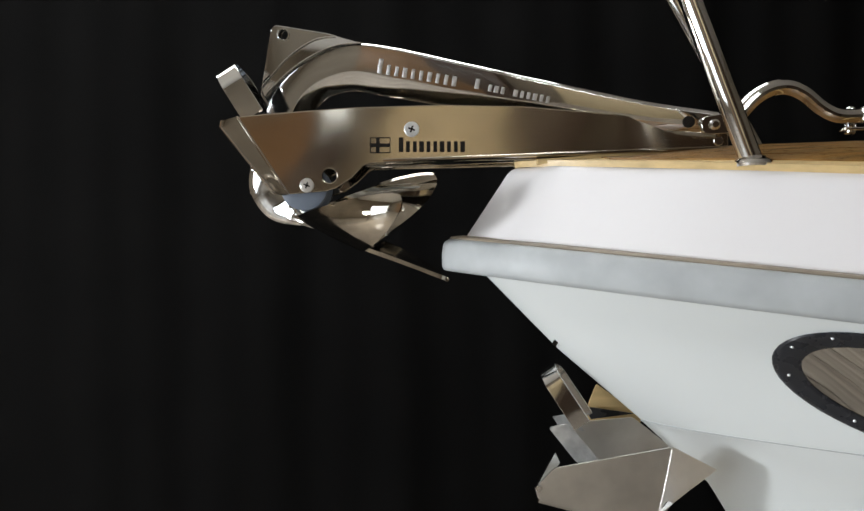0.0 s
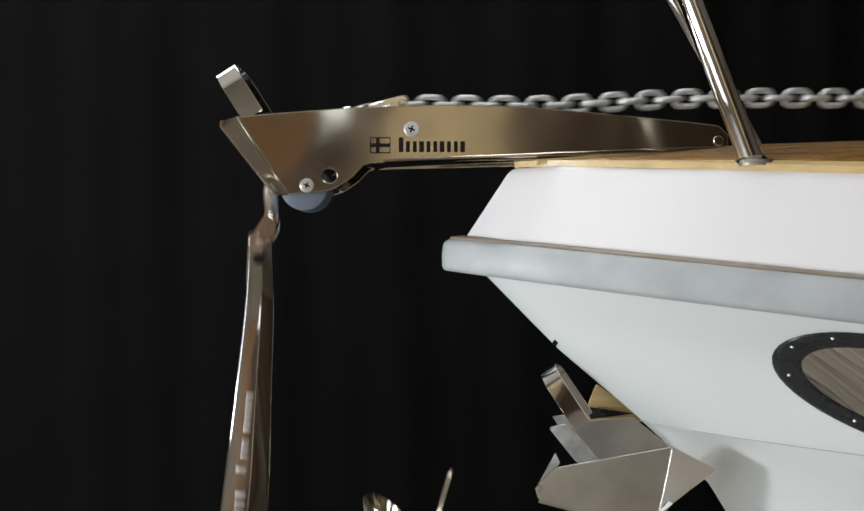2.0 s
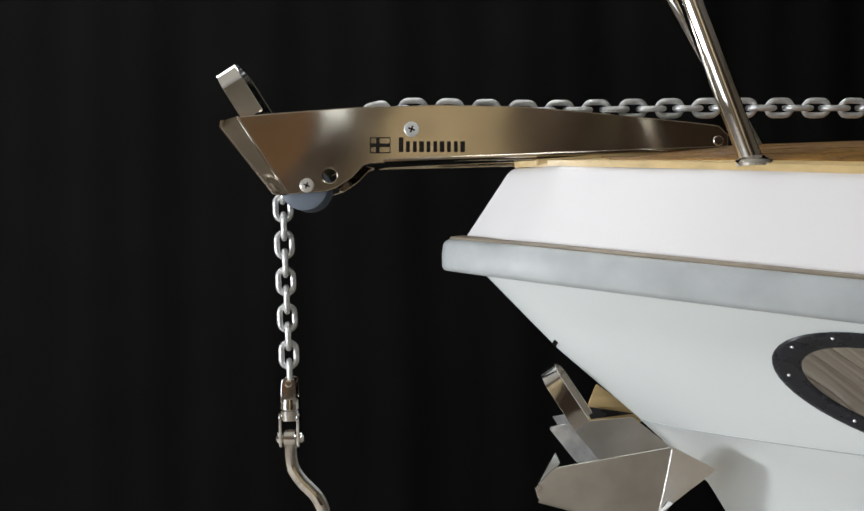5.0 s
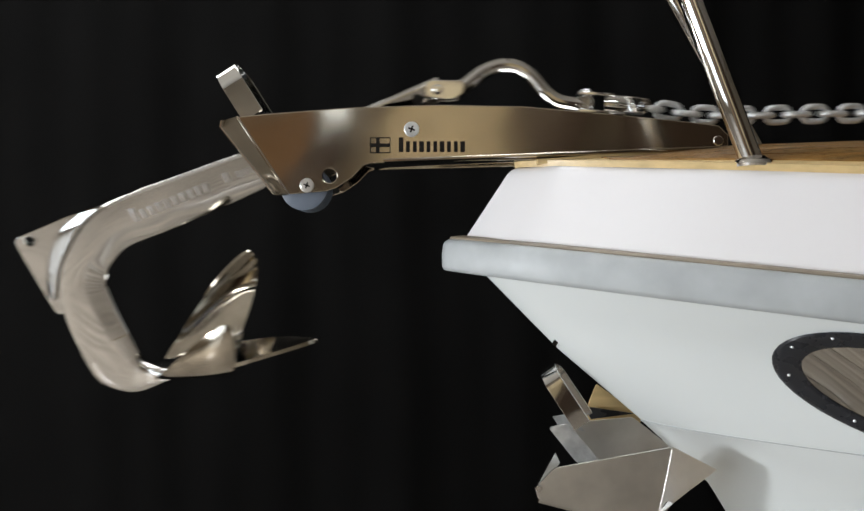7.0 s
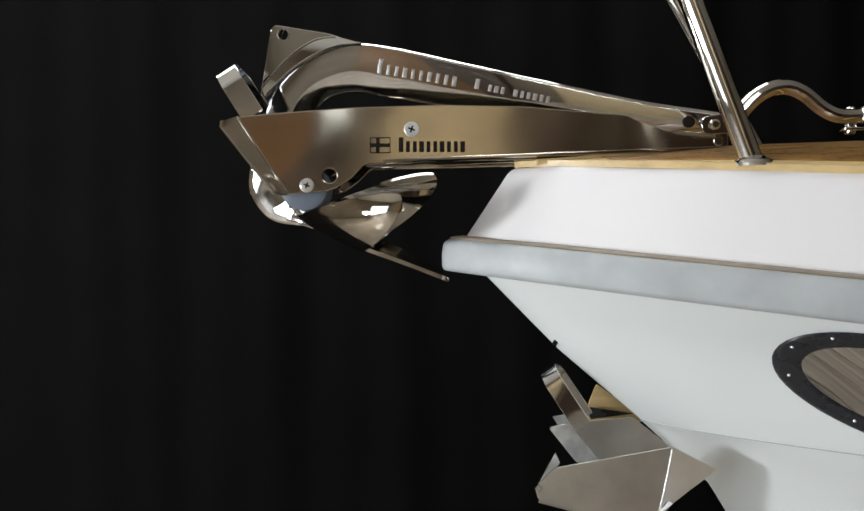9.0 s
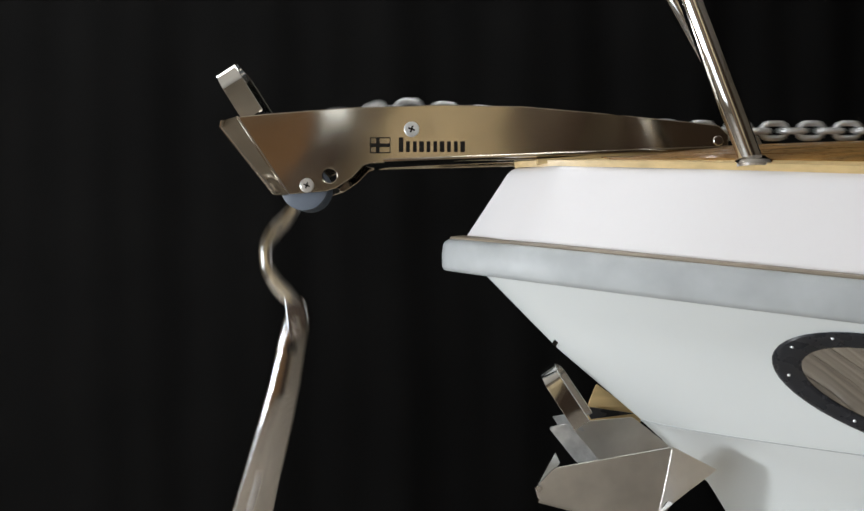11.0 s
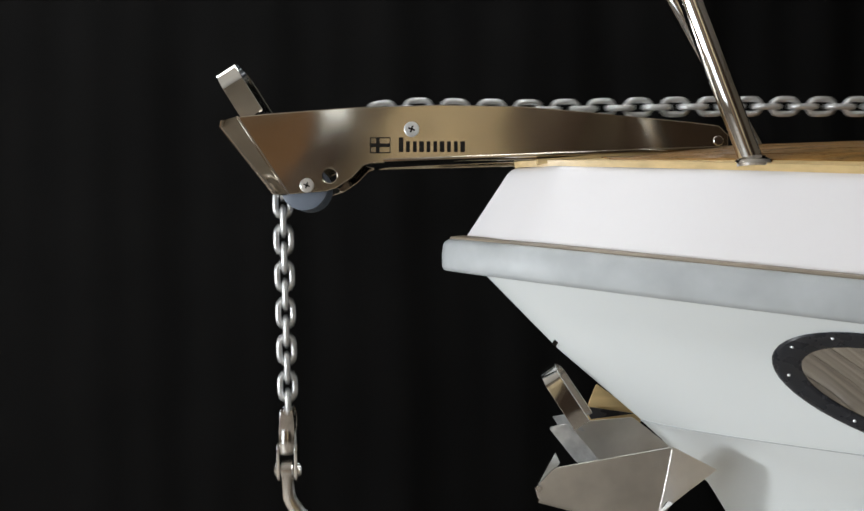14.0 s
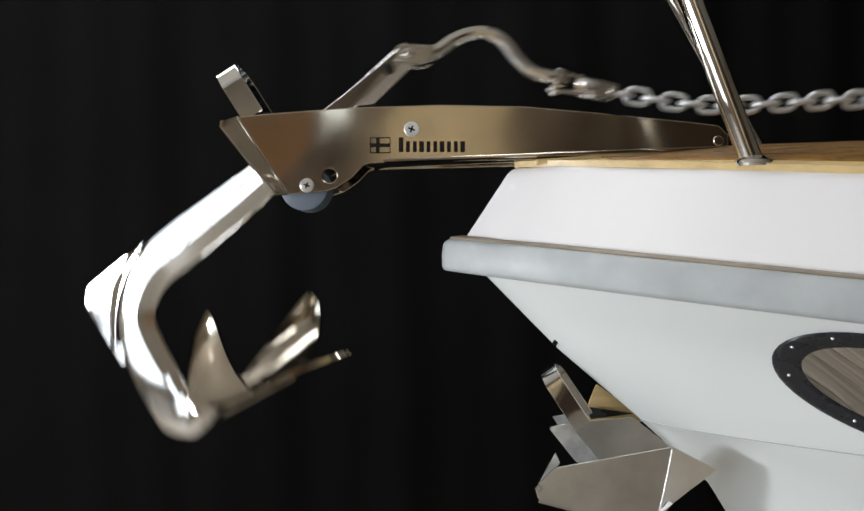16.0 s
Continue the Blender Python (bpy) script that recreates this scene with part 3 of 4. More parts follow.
def anchor():
    th = thing("anchor", "polished stainless claw anchor with a bent tapered shank", "anchor")
    knots = [((0.0073, 0.0022), 0.0155), ((-0.09, 0.0145), 0.0197), ((-0.2, 0.0345), 0.0243), ((-0.3, 0.053), 0.029), ((-0.4, 0.0735), 0.0322), ((-0.458, 0.0825), 0.0312),
             ((-0.506, 0.069), 0.0282), ((-0.5365, 0.0455), 0.0302), ((-0.553, 0.015), 0.0332), ((-0.5645, -0.018), 0.0352), ((-0.5749, -0.0602), 0.0357)]
    mid = smooth_line([(p[0], 0, p[1]) for p, h in knots], 6)

    def section(k):
        at = k * (len(knots) - 1)
        i = min(len(knots) - 2, int(at))
        h = knots[i][1] * (1 - at + i) + knots[i + 1][1] * (at - i)
        w = 0.0065 + 0.0035 * min(1, k / 0.5)
        c = 0.19 - 0.05 * min(1, max(0, k - 0.4) / 0.15) + 0.2 * max(0, (k - 0.7) / 0.3)
        half = [(-h, w * 0.3), (-h * 0.985, w * 0.42), (-h + 0.0035, w * 0.92), (-h + 0.0043, w * 0.98), (-h + 0.0055, w), (-h * 0.3, w * 1.01), (h * c, w), (h * (c + 0.03), w * 0.99), (h * (c + 0.07), w * 0.95), (h * 0.9, w * 0.45), (h * 0.97, w * 0.36), (h, w * 0.22)]
        return half + [(a, -b) for a, b in reversed(half)]
    shank = part("shank", sweep(mid, section), STEEL, th, angle=24)
    web = rounded([(-0.5925, 0.0254), (-0.5845, 0.066), (-0.5675, 0.1405), (-0.485, 0.1258), (-0.4522, 0.112), (-0.4959, 0.09), (-0.5394, 0.0616), (-0.5583, 0.021)], 0.011)
    part("corner_web", plate(web, -0.0055, 0.0055, 0.0022, holes=[(*(-0.5515, 0.1265), 0.0062)]), STEEL, th, angle=7)
    x, z = (-0.5515, 0.1265)
    inner = smooth_line([(-0.445, 0, 0.1125), (-0.482, 0, 0.1095), (-0.5196, 0, 0.0938), (-0.552, 0, 0.0725), (-0.5805, 0, 0.0455)], 6)
    outer = smooth_line([(-0.478, 0, 0.122), (-0.508, 0, 0.1185), (-0.541, 0, 0.101), (-0.567, 0, 0.0775), (-0.5855, 0, 0.058)], 6)
    for s in (-1, 1):
        part("hole_rim", sweep([(x + 0.0075 * math.cos(a * math.tau / 20), s * 0.0056, z + 0.0075 * math.sin(a * math.tau / 20)) for a in range(20)], lambda k: circle(0.0012, 6), closed=True), BRIGHT, th)
        rows = [[Vector((p.x, s * 0.0102, p.z)), p.lerp(q, 0.5) + Vector((0, s * 0.0082, 0)), Vector((q.x, s * 0.0056, q.z)), Vector((q.x, s * 0.0046, q.z)), Vector((p.x, s * 0.0046, p.z))] for p, q in zip(inner, outer)]
        part("bend_fillet", sheet([row + row[:1] for row in rows]), STEEL, th, "bluish polished fillet round the bend", angle=30)
        # thin bright tubes added to draw the highlight lines of the bevels
        for line, y in ((inner, 0.0101), (outer, 0.0056)):
            part("highlight_tube", tube([(p.x, s * y, p.z) for p in line], 0.0015, 10), BRIGHT, th)
    # eye near the shank's end: a dark plug, the hole's shade as its colour
    x, z = (-0.0276, 0.0065)
    part("eye_plug", moved(turned([(-0.0085, 0.006), (-0.008, 0.0075), (0.008, 0.0075), (0.0085, 0.006)], 20), pose(x, 0, z)), DARK_MARKS, shank, "dark plug drawn for the shaded hole in the shank end")
    for x0, z0, x1, z1, count, tall in ((-0.4198, 0.0795, -0.3225, 0.0615, 10, 0.0125), (-0.2926, 0.0555, -0.2023, 0.0365, 12, 0.0085)):
        slope = math.degrees(math.atan2(z1 - z0, x1 - x0))
        for i in range(count):
            if count == 12 and i in (1, 5):
                continue
            k = i / (count - 1)
            h = tall * 1.5 if i == 0 else tall
            for s in (-1, 1):
                m = Matrix.Translation((x0 + (x1 - x0) * k, s * (0.0104 - 0.0007 * (count == 12)), z0 + (z1 - z0) * k + (h - tall) / 2)) @ pose(0, 0, 0, 0, -slope, 0)
                bm = box((0.0046 if i % 3 else 0.0058, 0.0008, h), round_=0.0003)
                part("raised_bar", moved(bm, m), FROSTED, shank)
    # crown: the arm's foot, which turns forward and flattens into the fluke plate
    knots = [((-0.5699, -0.0384), 0.0355, 0.0101), ((-0.5749, -0.0602), 0.0357, 0.0101), ((-0.5771, -0.0798), 0.0355, 0.0102), ((-0.5677, -0.1001), 0.029, 0.0112), ((-0.5503, -0.1131), 0.018, 0.0155), ((-0.5249, -0.1225), 0.009, 0.026), ((-0.4843, -0.1327), 0.0045, 0.042), ((-0.4249, -0.1501), 0.003, 0.052)]
    line = smooth_line([(p[0], 0, p[1]) for p, h, w in knots], 6)

    def crown_section(k):
        at = k * (len(knots) - 1)
        i = min(len(knots) - 2, int(at))
        h, w = (knots[i][j] * (1 - at + i) + knots[i + 1][j] * (at - i) for j in (1, 2))
        half = [(-h, w * 0.45), (-h * 0.9, w * 0.75), (-h * 0.6, w * 0.97), (-h * 0.3, w), (h * 0.4, w), (h * 0.8, w * 0.85), (h, w * 0.5)]
        return half + [(c, -d) for c, d in reversed(half)]
    part("crown", sweep(line, crown_section), STEEL, th, angle=48)
    bm_rows = []
    for i in range(13):
        k = math.sin(math.pi / 2 * i / 12)
        p = Vector((-0.451, -0.1566)).lerp(Vector((-0.3342, -0.2074)), k)
        half = 0.036 * (1 - k ** 1.8) ** 0.85 + 0.001
        bm_rows.append([(p.x, half * v / 4, p.y + 0.001 * (v / 4) ** 2 + 0.003 * math.sin(math.pi * k)) for v in range(-4, 5)])
    part("centre_fluke", sheet(bm_rows, 0.0055), MOTTLED, th, angle=40)
    for s in (-1, 1):
        bm_rows = []
        base, tip, wide = Vector((-0.4974, -0.1392)), Vector((-0.3719, -0.0718)), (Vector((-0.4321, -0.1486)) - Vector((-0.5597, -0.108))) / 2
        for i in range(15):
            k = math.sin(math.pi / 2 * i / 14)
            w = max(0.006, (1 - k ** 2.0)) ** 0.64
            lean = wide.lerp(Vector((wide.length * 0.8, -wide.length * 0.35)), k)
            row = []
            for j in range(11):
                q = j / 5 - 1
                p = base.lerp(tip, k ** 1.25) + lean * (0.88 * q * w + 0.06 * math.sin(math.pi * k))
                row.append((p.x, s * (0.028 + 0.114 * (1 - (1 - k) ** 1.9) + 0.03 * q * w * (1 - 0.4 * k) + 0.01 * (1 - q * q) * math.sin(math.pi * k)), p.y + 0.01 * k * (1 - k)))
            bm_rows.append(row)
        part("side_fluke", sheet(bm_rows, 0.0055), MOTTLED, th, angle=40)
    return th


def bent_link():
    th = thing("bent_link", "bright stainless bent connecting link between anchor and swivel", "anchor link")
    pts = [(0.004, 0), (0.02, 0.002), (0.036, 0.012), (0.056, 0.03), (0.078, 0.041), (0.1, 0.0425), (0.12, 0.033), (0.14, 0.014), (0.158, 0.003), (0.178, 0.0), (0.198, 0.0)]
    line = smooth_line([(x, 0, z) for x, z in pts], 6)
    part("bar", sweep(line, lambda k: circle(0.0105 - 0.0015 * k, 16)), BRIGHT, th)
    for s in (-1, 1):
        outline = rounded([(-0.016, -0.011), (-0.016, 0.011), (0.02, 0.014), (0.034, 0.016), (0.034, -0.002), (0.02, -0.012)], 0.009)
        part("fork", plate(outline, s * 0.0115 - 0.0025, s * 0.0115 + 0.0025, 0.001), BRIGHT, th, angle=7)
    part("pin", moved(turned([(-0.0185, 0.004), (-0.017, 0.0065), (-0.014, 0.0068), (0.014, 0.0068), (0.017, 0.0065), (0.0185, 0.004)], 18), pose(0, 0, 0)), BRIGHT, th)
    part("link_eye", moved(turned([(-0.009, 0.009), (-0.007, 0.0115), (0.007, 0.0115), (0.009, 0.009)], 20), pose(0.196, 0, 0, 90, 0, 0)), BRIGHT, th)
    return th


def swivel():
    th = thing("chain_swivel", "bright stainless swivel shackle joining link and chain", "swivel")
    for s in (-1, 1):
        outline = rounded([(-0.012, -0.009), (-0.012, 0.009), (0.02, 0.011), (0.034, 0.011), (0.034, -0.011), (0.02, -0.011)], 0.006)
        part("lower_fork", moved(plate(outline, s * 0.0115 - 0.002, s * 0.0115 + 0.002, 0.001), pose(0, 0, 0, 90, 0, 0)), BRIGHT, th, angle=7)
        outline = rounded([(0.046, -0.011), (0.046, 0.011), (0.08, 0.009), (0.08, -0.009)], 0.006)
        part("upper_fork", plate(outline, s * 0.01 - 0.002, s * 0.01 + 0.002, 0.001), BRIGHT, th, angle=7)
    part("body", moved(turned([(0.022, 0.008), (0.024, 0.0135), (0.037, 0.0145), (0.0375, 0.013), (0.039, 0.013), (0.0395, 0.0145), (0.052, 0.0135), (0.054, 0.009)], 24), pose(0, 0, 0, 0, 0, -90)), BRIGHT, th)
    part("lower_pin", moved(turned([(-0.018, 0.005), (-0.016, 0.007), (-0.0135, 0.0075), (0.0135, 0.0075), (0.016, 0.007), (0.018, 0.005)], 18), pose(0, 0, 0, 90, 0, 0)), BRIGHT, th)
    part("upper_pin", moved(turned([(-0.014, 0.003), (-0.0125, 0.005), (0.0125, 0.005), (0.014, 0.003)], 16), pose(0.073, 0, 0)), BRIGHT, th)
    return th


PITCH, LINKS = 0.0241, 62


def chain():
    th = thing("anchor_chain", "galvanised steel anchor chain of short links", "chain")
    line = []
    for side, turn in ((1, -90), (-1, 90)):
        for a in range(9):
            b = radians(turn + a * 22.5)
            line.append((side * 0.0065 + 0.0095 * math.cos(b), 0, 0.0095 * math.sin(b)))
    mesh = finish(sweep(line, lambda k: circle(0.0039, 8), closed=True), ZINC, True, 60)
    links = []
    for i in range(LINKS):
        ob = new("link", mesh)
        ob.parent = th
        links.append(ob)
    return links


# ---- build ----
hall()
backdrop_curtain()
mirrored_furniture()
work_lamp()
for lx, ly in ((-2.1, 0.4), (-0.2, 0.4), (0.3, -3.2)):
    ceiling_light(lx, ly)
boat()
porthole()
bow_roller()
mounting_pad()
stem_bracket()
pulpit()
ANCHOR = anchor()
BENT_LINK = bent_link()
SWIVEL = swivel()
CHAIN_LINKS = chain()


def held(x, y, z, turn, twist, tilt):
    """The anchor's pose: its pin's place, its turn in the boat's middle plane, its twist about the shank and the shank's tilt out of the plane."""
    return Matrix.Translation((x, y, z)) @ Matrix.Rotation(radians(-turn), 4, "Y") @ Matrix.Rotation(radians(tilt), 4, TILT_AXIS) @ Matrix.Rotation(radians(twist), 4, SHANK_AXIS)


def aimed(x, y, z, turn, roll):
    """A pose with the x axis turned up by that many degrees, rolled about itself."""
    return Matrix.Translation((x, y, z)) @ Matrix.Rotation(radians(-turn), 4, "Y") @ Matrix.Rotation(radians(roll), 4, "X")


# the chain's bed: round the roller and along the bow roller and the deck
BED = [(-0.1965, 1.074), (-0.1892, 1.1059), (-0.1653, 1.1421), (-0.1044, 1.1784), (-0.0464, 1.1929), (0.0479, 1.1921), (0.1421, 1.1885), (0.2654, 1.1871), (0.3741, 1.1827), (0.5684, 1.1827), (0.9541, 1.1813), (1.7516, 1.1798)]


def chain_places(start, lift):
    """The chain's line from the swivel's end, as places and ways every link's pitch."""
    x, z = start
    hanging = z < BED[0][1] + 0.004
    pts = [Vector((x, z))]
    for bx, bz in BED:
        if hanging or bx > x + (0.03 if x < -0.05 else 0.09):
            over = max(0.0, z - (Z + 0.2)) * math.exp(-(bx - x) / 0.3) if not hanging else 0.0
            share = min(1.0, max(0.0, (bx - max(x, -0.03)) / 0.36))
            pts.append(Vector((bx, (bz + over) * (1 - share) + (Z + lift) * share)))
    fine = smooth_line(pts, 6) if not hanging else [pts[0]] + smooth_line(pts[1:], 6)
    out, want, run = [], PITCH * 0.5, 0.0
    for a, b in zip(fine, fine[1:]):
        step = (b - a).length
        while want <= run + step and len(out) < LINKS:
            out.append((a.lerp(b, (want - run) / step), (b - a) / step))
            want += PITCH
        run += step
    return out


def motions():
    walk(ANCHOR, [
        (0, held(0.35, -0.041, 1.162, -0.8, -12.2, -6.4)), (0.4, held(0.35, -0.041, 1.162, -0.8, -12.2, -6.4)), (0.5, held(0.361, -0.029, 1.174, 5, -10.3, -0.2)),
        (0.6, held(0.32, -0.029, 1.242, 15.5, -4.7, -8.6)), (0.7, held(0.286, -0.042, 1.287, 23.4, -3.9, -8.1)), (0.8, held(0.245, -0.043, 1.307, 29.6, -2.4, -7.8)),
        (0.9, held(0.196, -0.031, 1.314, 34.9, -1.4, -6.1)), (1, held(0.154, -0.029, 1.291, 34.4, -1.9, -4)), (1.1, held(0.105, -0.021, 1.263, 34, -2.6, -2.9)),
        (1.2, held(0.058, -0.007, 1.241, 34.2, -3.4, -1.1)), (1.3, held(0.016, 0.002, 1.225, 34.9, -2.9, -1.1)), (1.4, held(-0.03, 0.003, 1.222, 40.5, -0.8, -1.7)),
        (1.5, held(-0.078, 0.004, 1.212, 48.9, 0.1, -1.1)), (1.6, held(-0.124, 0.005, 1.195, 59, 0.8, -0.2)), (1.7, held(-0.156, 0.013, 1.171, 68.6, 0.8, 0.3)),
        (1.8, held(-0.184, 0.002, 1.132, 78.8, -1.6, 6)), (1.9, held(-0.205, 0.003, 1.106, 88.3, 1.7, 7.7)), (2, held(-0.227, 0.017, 1.022, 98.5, 0.7, 9.2)),
        (2.2, held(-0.197, 0, 0.991, 95.4, -3.9, 0)), (2.3, held(-0.189, 0, 0.983, 91.5, 0, 0)), (2.5, held(-0.156, 0, 0.806, 78, 0, 0)),
        (2.7, held(-0.215, 0, 0.733, 68, 0, 0)), (2.9, held(-0.236, 0, 0.652, 85, 0, 0)), (3, held(-0.187, 0, 0.6, 98, 0, 0)),
        (3.2, held(-0.282, 0, 0.579, 105, 10, 0)), (3.4, held(-0.148, 0, 0.574, 100, 25, 0)), (3.5, held(-0.166, 0, 0.568, 98, 50, 0)),
        (4, held(-0.173, 0, 0.567, 103, 150, 0)), (4.2, held(-0.177, 0, 0.565, 104, 165, 0)), (4.6, held(-0.183, 0, 0.564, 103, 178, 0)),
        (5.02, held(-0.184, 0, 0.565, 104, 180, 0)), (5.1, held(-0.194, 0, 0.584, 109, 180, 0)), (5.2, held(-0.198, 0, 0.625, 111, 180, 0)),
        (5.3, held(-0.201, 0, 0.666, 112.5, 180, 0)), (5.4, held(-0.203, 0, 0.707, 113.5, 180, 0)), (5.5, held(-0.204, 0, 0.747, 114.2, 180, 0)),
        (5.6, held(-0.202, 0, 0.787, 114.8, 180, 0)), (5.7, held(-0.213, 0, 0.827, 116.7, 180, 0)), (5.8, held(-0.235, 0, 0.865, 120.2, 180, 0)),
        (5.9, held(-0.254, 0, 0.91, 123.5, 180, 0)), (6, held(-0.258, 0, 0.942, 120.3, 158.8, 0)), (6.1, held(-0.251, 0, 0.953, 110.8, 116.3, 0)),
        (6.2, held(-0.232, 0, 0.981, 97, 77.5, 0)), (6.3, held(-0.238, 0, 1.03, 76, -4, 0)), (6.4, held(-0.227, 0.005, 1.065, 72.6, -19.9, 9.2)),
        (6.5, held(-0.196, -0.004, 1.126, 74.2, -40.7, 13.1)), (6.6, held(-0.16, 0.025, 1.154, 68.6, -26.1, 5.5)), (6.7, held(-0.142, 0.009, 1.21, 66.9, 8.8, -4.7)),
        (6.8, held(-0.085, -0.009, 1.243, 57.3, 17.6, -12.9)), (7, held(0.007, 0.004, 1.216, 33, -20, 0.1)), (7.2, held(0.104, -0.019, 1.265, 34.2, -7.3, -4.4)),
        (7.3, held(0.146, -0.019, 1.312, 37.6, 1.7, -7.7)), (7.4, held(0.211, -0.042, 1.303, 32.2, 7, -8.3)), (7.5, held(0.248, -0.015, 1.297, 26.9, 7.2, -5.4)),
        (7.6, held(0.291, -0.007, 1.273, 21.2, -0.7, -1.4)), (7.8, held(0.364, -0.015, 1.167, -0.4, -12.1, -1.3)), (9, held(0.35, -0.041, 1.162, -0.8, -12.2, -6.4)),
        (9.1, held(0.36, -0.03, 1.17, 4, -10.8, -0.5)), (9.2, held(0.327, -0.015, 1.232, 12.7, -7.4, -6.3)), (9.3, held(0.282, -0.042, 1.288, 23.9, -3.8, -8)),
        (9.4, held(0.242, -0.042, 1.308, 30, -2.3, -7.6)), (9.5, held(0.194, -0.031, 1.313, 34.9, -1.5, -6)), (9.6, held(0.152, -0.028, 1.29, 34.4, -2, -3.9)),
        (9.7, held(0.104, -0.021, 1.263, 34, -2.7, -2.9)), (9.8, held(0.057, -0.007, 1.241, 34.2, -3.4, -1.1)), (9.9, held(0.016, 0.002, 1.225, 34.9, -2.9, -1.1)),
        (10, held(-0.029, 0.003, 1.222, 40.4, -0.8, -1.7)), (10.1, held(-0.076, 0.004, 1.212, 48.7, 0.1, -1.1)), (10.2, held(-0.122, 0.005, 1.196, 58.6, 0.8, -0.3)),
        (10.3, held(-0.154, 0.012, 1.172, 68, 0.8, 0.3)), (10.4, held(-0.182, 0.003, 1.135, 78, -1.4, 5.6)), (10.5, held(-0.203, 0.003, 1.108, 87.5, 1.4, 7.6)),
        (10.6, held(-0.225, 0.015, 1.031, 97.4, 0.8, 9.1)), (10.7, held(-0.214, 0.009, 1.008, 97.2, -1.3, 5.2)), (10.8, held(-0.199, 0.001, 0.993, 95.6, -3.6, 0.7)),
        (10.9, held(-0.19, 0, 0.984, 92.1, -0.6, 0)), (11, held(-0.175, 0, 0.909, 85.9, 0, 0)), (11.1, held(-0.159, 0, 0.822, 79.2, 0, 0)),
        (11.2, held(-0.18, 0, 0.777, 74, 0, 0)), (11.3, held(-0.197, 0, 0.739, 68, 0, 0)), (11.5, held(-0.237, 0, 0.654, 85, 0, 0)),
        (11.7, held(-0.242, 0, 0.568, 100, 10, 0)), (12, held(-0.141, 0, 0.463, 104, 60, 0)), (12.5, held(-0.133, 0, 0.454, 104, 110, 0)),
        (12.9, held(-0.212, 0, 0.452, 103, 140, 0)), (13, held(-0.249, 0, 0.454, 100, 145, 0)), (13.3, held(-0.184, 0, 0.452, 103, 160, 0)),
        (13.5, held(-0.196, 0, 0.455, 103, 170, 0)), (13.7, held(-0.181, 0, 0.452, 104, 176, 0)), (14, held(-0.188, 0, 0.523, 106, 180, 0)),
        (14.3, held(-0.2, 0, 0.646, 112, 180, 0)), (14.5, held(-0.205, 0, 0.727, 114, 180, 0)), (14.7, held(-0.202, 0, 0.807, 115, 180, 0)),
        (14.9, held(-0.246, 0, 0.884, 122, 180, 0)), (15, held(-0.261, 0, 0.936, 125, 180, 0)), (15.2, held(-0.247, 0, 0.959, 106, 95, 0)),
        (15.3, held(-0.218, 0, 1.004, 88, 60, 0)), (15.4, held(-0.219, 0, 1.041, 72, 22, 0)), (15.5, held(-0.214, 0.01, 1.08, 67.2, 20, 3)),
        (15.6, held(-0.179, 0.01, 1.134, 63.3, 0, 5.7)), (15.8, held(-0.129, 0, 1.224, 66.7, 8.6, 1.9)), (16, held(-0.03, -0.027, 1.254, 47.1, 7.5, -12.6))])
